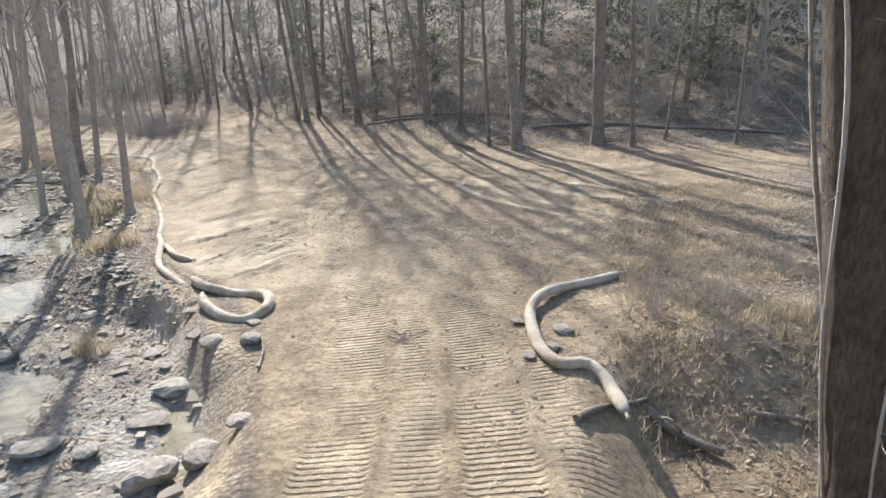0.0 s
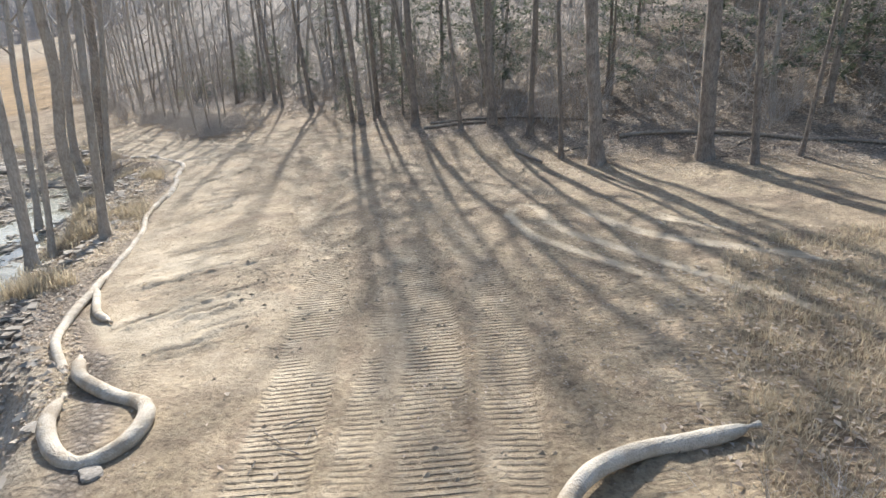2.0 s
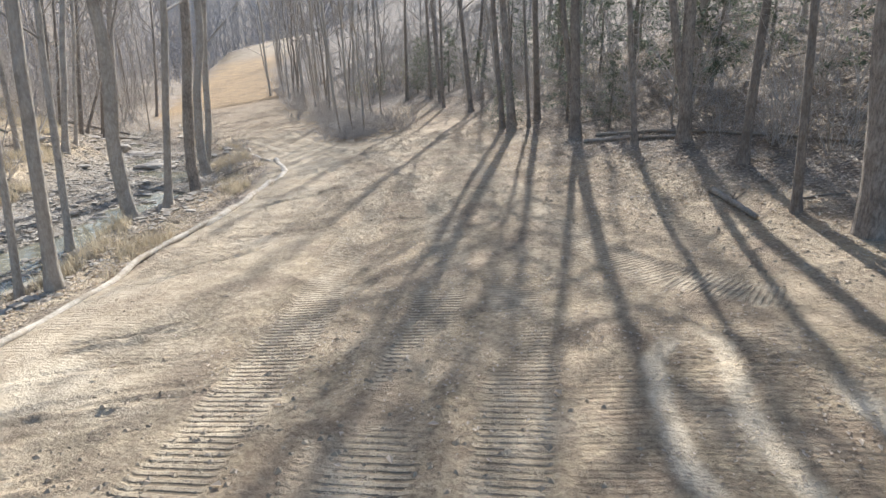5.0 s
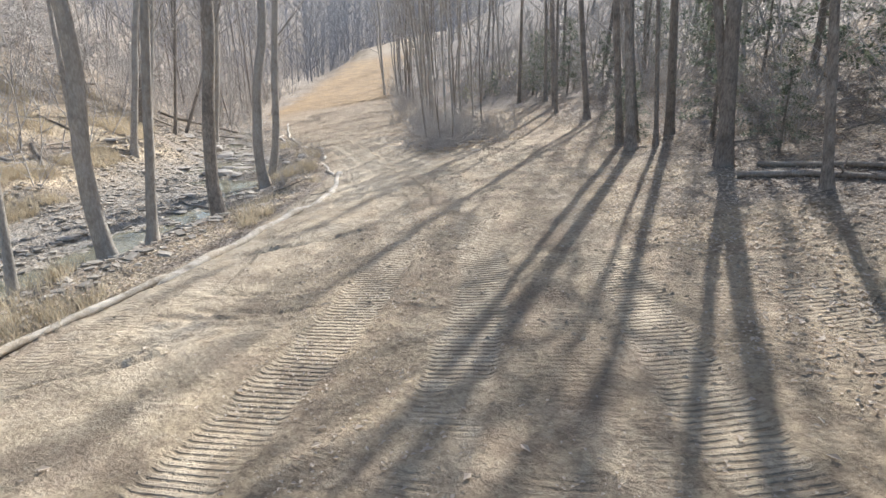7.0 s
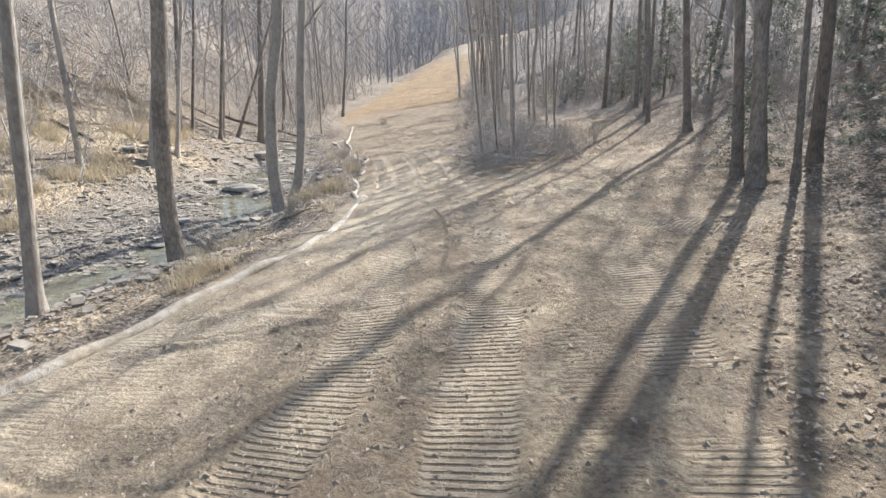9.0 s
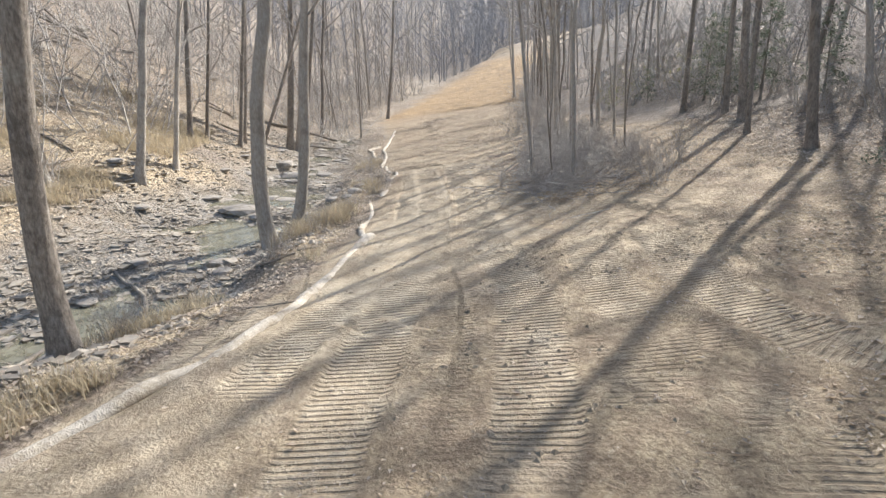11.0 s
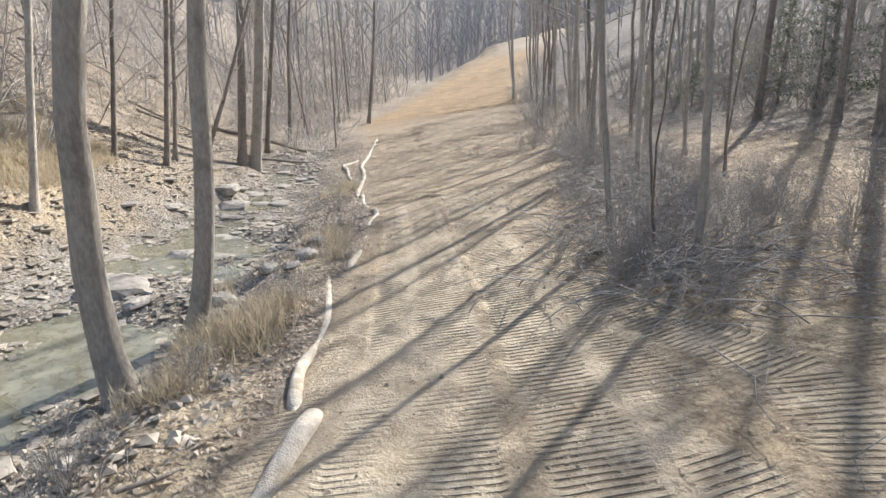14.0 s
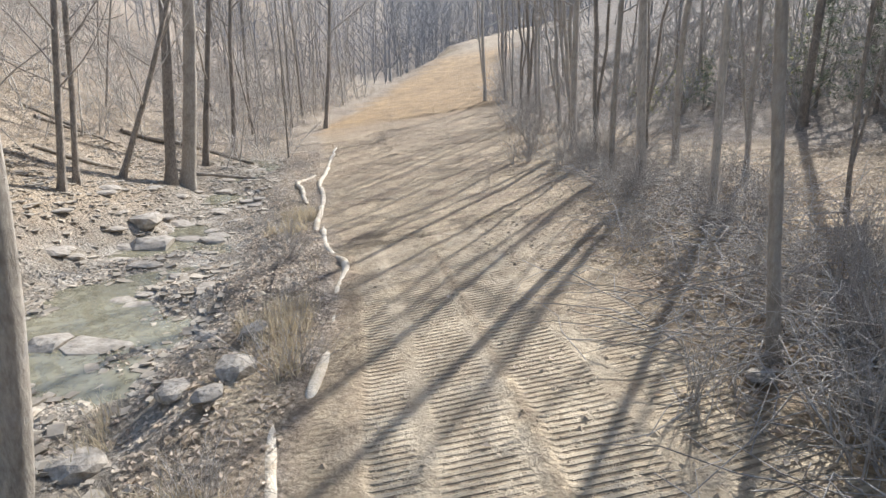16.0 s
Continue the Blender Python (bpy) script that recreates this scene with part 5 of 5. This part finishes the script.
def tufts(rng, low, high, blades):
    def shape(n):
        tall = rng.uniform(low, high, (n, blades))
        w = rng.uniform(0, 6.28, (n, blades))
        out = rng.uniform(0.1, 0.9, (n, blades)) * tall
        bx, by = rng.normal(0, 0.05, (n, blades)), rng.normal(0, 0.05, (n, blades))
        a, b = np.cos(w), np.sin(w)
        wide = 0.0045
        zero = np.zeros_like(a)

        def pair(way, tall_by, thick):
            x, y, z = bx + a * out * way, by + b * out * way, tall * tall_by - 0.02
            return [np.stack([x - b * thick, y + a * thick, z], -1), np.stack([x + b * thick, y - a * thick, z], -1)]

        tip = rng.uniform(0.5, 1.0, tall.shape)
        rows = pair(zero, zero, wide) + pair(zero + 0.4, tip * 0.65, wide * 0.8) + pair(zero + 1.0, tip, wide * 0.2)
        v = np.stack(rows, 2).reshape(n, blades * 6, 3)
        f = np.array([(0, 1, 3, 2), (2, 3, 5, 4)])
        return v, (f[None] + 6 * np.arange(n * blades)[:, None, None]).reshape(-1, 4)
    return shape


g = np.random.default_rng(51)
scatter("gravel", 20000, PEBBLE, "small grey stones of the creek bed", "gravel", pick(g, 20000, (-31, -1, 2, 31), lambda r, x, y, d, u, f: (d < -0.35) & (d > -6) & (r.uniform(0, 1, len(x)) < (1 - 0.75 * smooth(23, 21, u)) * smooth(-0.3, 0.5, grain(x, y, 1.4, 61)))), lumps(g, 0.012, 0.085, 0.42))
def slabs(rng, low, high):
    def shape(n):
        s = low * (high / low) ** (rng.uniform(0, 1, n) ** 1.6)
        box = np.array([(-1, -1, -1), (1, -1, -1), (1, 1, -1), (-1, 1, -1), (-1, -1, 1), (1, -1, 1), (1, 1, 1), (-1, 1, 1)], float)
        v = box[None] * (0.75 + 0.4 * rng.uniform(0, 1, (n, 8, 1))) * s[:, None, None] * np.array([0.5, 0.34, 0.09])
        w, t = rng.uniform(0, 6.28, n)[:, None], rng.normal(0, 0.12, n)[:, None]
        x, z = v[..., 0] * np.cos(t) - v[..., 2] * np.sin(t), v[..., 0] * np.sin(t) + v[..., 2] * np.cos(t)
        v = np.stack([x * np.cos(w) - v[..., 1] * np.sin(w), x * np.sin(w) + v[..., 1] * np.cos(w), z + 0.02], -1)
        f = np.array([(0, 3, 2, 1), (4, 5, 6, 7), (0, 1, 5, 4), (1, 2, 6, 5), (2, 3, 7, 6), (3, 0, 4, 7)])
        return v, (f[None] + 8 * np.arange(n)[:, None, None]).reshape(-1, 4)
    return shape


scatter("loose_shale", 9500, PEBBLE, "flat loose pieces of grey shale in the creek", "stones", pick(g, 9500, (-32, -1, 2, 32), lambda r, x, y, d, u, f: (d < -0.5 - 0.8 * (u > 36)) & (d > -6.5) & (r.uniform(0, 1, len(x)) < (1 - 0.8 * smooth(23, 21, u)) * smooth(-1.0, 0.2, grain(x, y, 1.9, 66)))), slabs(g, 0.03, 0.19))
scatter("soil_crumbs", 15000, CLOD, "dry clods and crumbs of graded soil", "soil", pick(g, 15000, (-20, 6, 3, 30), lambda r, x, y, d, u, f: (d > 0) & (f < -0.5) & (r.uniform(0, 1, len(x)) < (0.12 + 0.88 * smooth(1.2, 2.6, d + 0.5 * grain(x, y, 0.8, 70))) * smooth(-0.5, 0.7, grain(x, y, 1.6, 62)))), lumps(g, 0.007, 0.034, 0.6))
scatter("fallen_leaves", 62000, LEAF, "dry tan leaves strewn at the edge of the woods", "leaves", pick(g, 62000, (-16, 12, 3, 33), lambda r, x, y, d, u, f: (d > 0.5) & (f < 7) & (r.uniform(0, 1, len(x)) < 0.008 + smooth(-3.4, -0.6, f + 1.2 * grain(x, y, 1.2, 63)) + 0.9 * smooth(2.7, 3.6, d + 0.5 * grain(x, y, 0.8, 65)) * smooth(38.5, 40.5, u) * smooth(7.5, 6, d) + 0.5 * smooth(1.6, 2.6, x) * smooth(12, 8, y))), flakes(g, 0.035, 0.078, 0.7))
scatter("leaf_chips", 30000, LEAF, "broken bits of dry leaf and straw on the graded earth", "leaves", pick(g, 30000, (-24, 6, 2, 36), lambda r, x, y, d, u, f: (d > 0.1) & (f < 0.5) & (r.uniform(0, 1, len(x)) < (0.1 + 0.9 * smooth(1.0, 2.8, d + 0.6 * grain(x, y, 0.8, 71))) * (0.05 + smooth(0.0, 0.5, grain(x, y, 1.3, 67) + 0.5 * grain(x, y, 0.3, 68))))), flakes(g, 0.012, 0.042, 0.9))
scatter("short_grass", 3000, STRAW, "short dry grass and weeds beside the crossing", "grass", pick(g, 3000, (1.0, 6.5, 2, 11), lambda r, x, y, d, u, f: (x > 1.45 + 0.25 * np.clip(y - 4, 0, 9)) & (r.uniform(0, 1, len(x)) < smooth(-0.5, 0.3, grain(x, y, 0.5, 69)))), tufts(g, 0.04, 0.15, 8))
scatter("leaf_litter", 110000, LEAF, "dry leaves on the slope across the creek", "leaves", pick(g, 110000, (-34, -3, 4, 32), lambda r, x, y, d, u, f: (d < -0.1) & (r.uniform(0, 1, len(x)) < 0.3 + 0.7 * smooth(4.5, 7.0, -d) + 0.7 * smooth(2.4, 1.4, -d))), flakes(g, 0.03, 0.075, 0.8))
scatter("dry_grass", 5200, STRAW, "tufts of dry tan grass on the creek banks", "grass", pick(g, 5200, (-34, 5, 3, 33), lambda r, x, y, d, u, f: (r.uniform(0, 1, len(x)) < smooth(0.0, 0.5, grain(x, y, 1.1, 64))) & (((d < -0.12) & (d > -1.7) & (u > 21) & (u < 50)) | ((d < -5.5) & (d > -9) & (u < 50)) | ((x > 1.9) & (y < 5.4) & (d > 0)))), tufts(g, 0.10, 0.34, 11))


# ---- fallen wood ----
def log(points, radius, label, seed=0, name="log", stubs=3, material=None):
    rng = np.random.default_rng(seed)
    p = curved(points, 0.35)
    z = np.array([ground_z(a, b) for a, b in p])
    z = np.maximum(z, np.linspace(z[0], z[-1], len(z)) - 0.1) + radius * 0.75
    p = np.column_stack([p, z])
    soup = Soup()
    r = radius * np.linspace(1.0, 0.6, len(p)) * (1 + 0.06 * rng.normal(0, 1, len(p)))
    soup.tube(p - p[0], r, 8, cap=True)
    for _ in range(stubs):
        i = int(rng.integers(1, len(p) - 1))
        soup.tube(limb(rng, p[i] - p[0], rng.normal(0, 1, 3) + np.array([0, 0, 0.7]), rng.uniform(0.2, 0.7) * (4 * radius + 0.3), 3, 0, 0.2), radius * 0.3 * np.array([1, 0.8, 0.6, 0.3]), 4)
    ob = new(name, soup.mesh(name, material or DEAD))
    ob.location = p[0]
    return tagged(ob, label, "log" if name == "log" else "stick", "fallen wood")


log([(-2.5, 21.3), (-0.6, 20.3), (1.0, 19.2), (2.4, 18.4)], 0.04, "long fallen log at the foot of the hill", 1)
log([(2.6, 17.3), (4.4, 16.9), (6.2, 16.0), (8.6, 15.0)], 0.05, "thin bleached pole lying on leaves", 2)
log([(0.25, 17.2), (0.55, 16.7), (0.85, 16.1)], 0.055, "bleached broken branch in fallen leaves", 3)
log([(-2.6, 20.7), (-1.7, 20.45), (-0.7, 20.0)], 0.05, "short thick log beside a tree", 4, material=BARK)
log([(1.72, 4.35), (1.95, 4.15), (2.2, 3.95)], 0.05, "short broken log in the hollow", 5)
log([(1.0, 3.85), (1.35, 4.2), (1.75, 4.45)], 0.03, "mossy stick in the hollow", 6, "stick", 1)
log([(2.5, 4.3), (2.9, 4.2), (3.3, 4.05)], 0.025, "bleached crooked branch in the hollow", 7, "stick", 4)
log([(-32.67, 25.89), (-33.35, 28.04), (-31.55, 29.71)], 0.09, "long bleached trunk fallen along the foot of the slope", 8)
log([(-27.17, 22.88), (-27.35, 23.83), (-27.89, 24.88)], 0.06, "fallen trunk lying in leaves on the slope", 9)
log([(-29.64, 26.33), (-29.1, 27.74), (-28.38, 28.68)], 0.06, "bleached trunk fallen across the creek bank", 13)
log([(-10.9, 17.6), (-12.4, 17.9), (-13.6, 17.7)], 0.04, "bleached branch washed up on the creek bed", 10, "stick", 4)
log([(-10.6, 16.4), (-11.6, 16.9), (-12.0, 17.8)], 0.03, "bleached branch washed up on the creek bed", 11, "stick", 4)
log([(-1.75, 5.0), (-1.8, 5.35), (-1.95, 5.7)], 0.015, "thin pale stick by the puddle", 12, "stick", 1)
g = np.random.default_rng(71)
for k in range(34):
    x, y, a = g.uniform(-7, 6), g.uniform(15, 24), g.uniform(0, 6.28)
    h, d, u, f = (float(v[0]) for v in lie(np.array([x]), np.array([y])))
    if -1.6 < f < 5:
        n = g.uniform(0.3, 0.9)
        log([(x, y), (x + math.cos(a) * n * 0.5, y + math.sin(a) * n * 0.5 + 0.05), (x + math.cos(a) * n, y + math.sin(a) * n)], 0.018, "bleached stick lying in fallen leaves", 100 + k, "stick", 2)
for k in range(64):
    x, y, a = g.uniform(-36, -14), g.uniform(8, 27), g.uniform(0, 6.28)
    d = float(lie(np.array([x]), np.array([y]))[1][0])
    if d < -5.5:
        n = g.uniform(0.6, 3.4)
        log([(x, y), (x + math.cos(a) * n * 0.5, y + math.sin(a) * n * 0.5 + 0.08), (x + math.cos(a) * n, y + math.sin(a) * n)], g.uniform(0.02, 0.06), "bleached stick on the slope across the creek", 200 + k, "stick", 3)
for k, (x, y) in enumerate([(-11.2, 25.0), (-11.6, 25.4), (-12.2, 25.9), (-12.6, 26.6), (-11.3, 26.2), (-10.8, 25.6), (-13.4, 27.2), (-14.6, 28.4)]):
    a = g.uniform(0, 6.28)
    log([(x, y), (x + math.cos(a) * 0.4, y + math.sin(a) * 0.4), (x + math.cos(a + 0.3) * 0.9, y + math.sin(a + 0.3) * 0.9)], 0.02, "dead branch in the tangled brush", 300 + k, "stick", 4)
# straw and twigs left on the track
for x, y, many in [(-0.42, 5.38, 9), (-0.95, 6.27, 6), (1.79, 5.05, 7), (1.91, 6.82, 5)]:
    for k in range(many):
        a, n = g.uniform(0, 6.28), g.uniform(0.10, 0.30)
        px, py = x + g.normal(0, 0.16), y + g.normal(0, 0.16)
        log([(px, py), (px + math.cos(a) * n * 0.5, py + math.sin(a) * n * 0.5 + 0.01), (px + math.cos(a) * n, py + math.sin(a) * n)], 0.006, "thin pale twig on the graded track", 500 + k, "stick", 1)
# debris caught on the creek bank
for k in range(26):
    x, y, a = *[(-10.7, 17.3), (-11.3, 18.6), (-12.4, 19.2), (-10.2, 17.9), (-11.9, 18.2)][k % 5], g.uniform(0, 6.28)
    x, y, n = x + g.normal(0, 0.35), y + g.normal(0, 0.35), g.uniform(0.3, 0.9)
    log([(x, y), (x + math.cos(a) * n * 0.5, y + math.sin(a) * n * 0.5 + 0.05), (x + math.cos(a + 0.2) * n, y + math.sin(a + 0.2) * n)], g.uniform(0.008, 0.022), "dry stick in the debris on the creek bank", 400 + k, "stick", 4)
for x, y, kind in [(-10.6, 17.5, 2), (-11.2, 18.3, 2), (-11.0, 17.4, 0), (-12.2, 19.6, 2), (-13.0, 20.6, 2), (-14.2, 21.9, 2), (-15.4, 23.0, 0), (-16.4, 23.6, 2), (-18.6, 24.6, 0), (-20.2, 25.4, 2)]:
    plant_bush(g, x, y, kind, g.uniform(0.35, 0.55), "dry weeds on the creek bank")
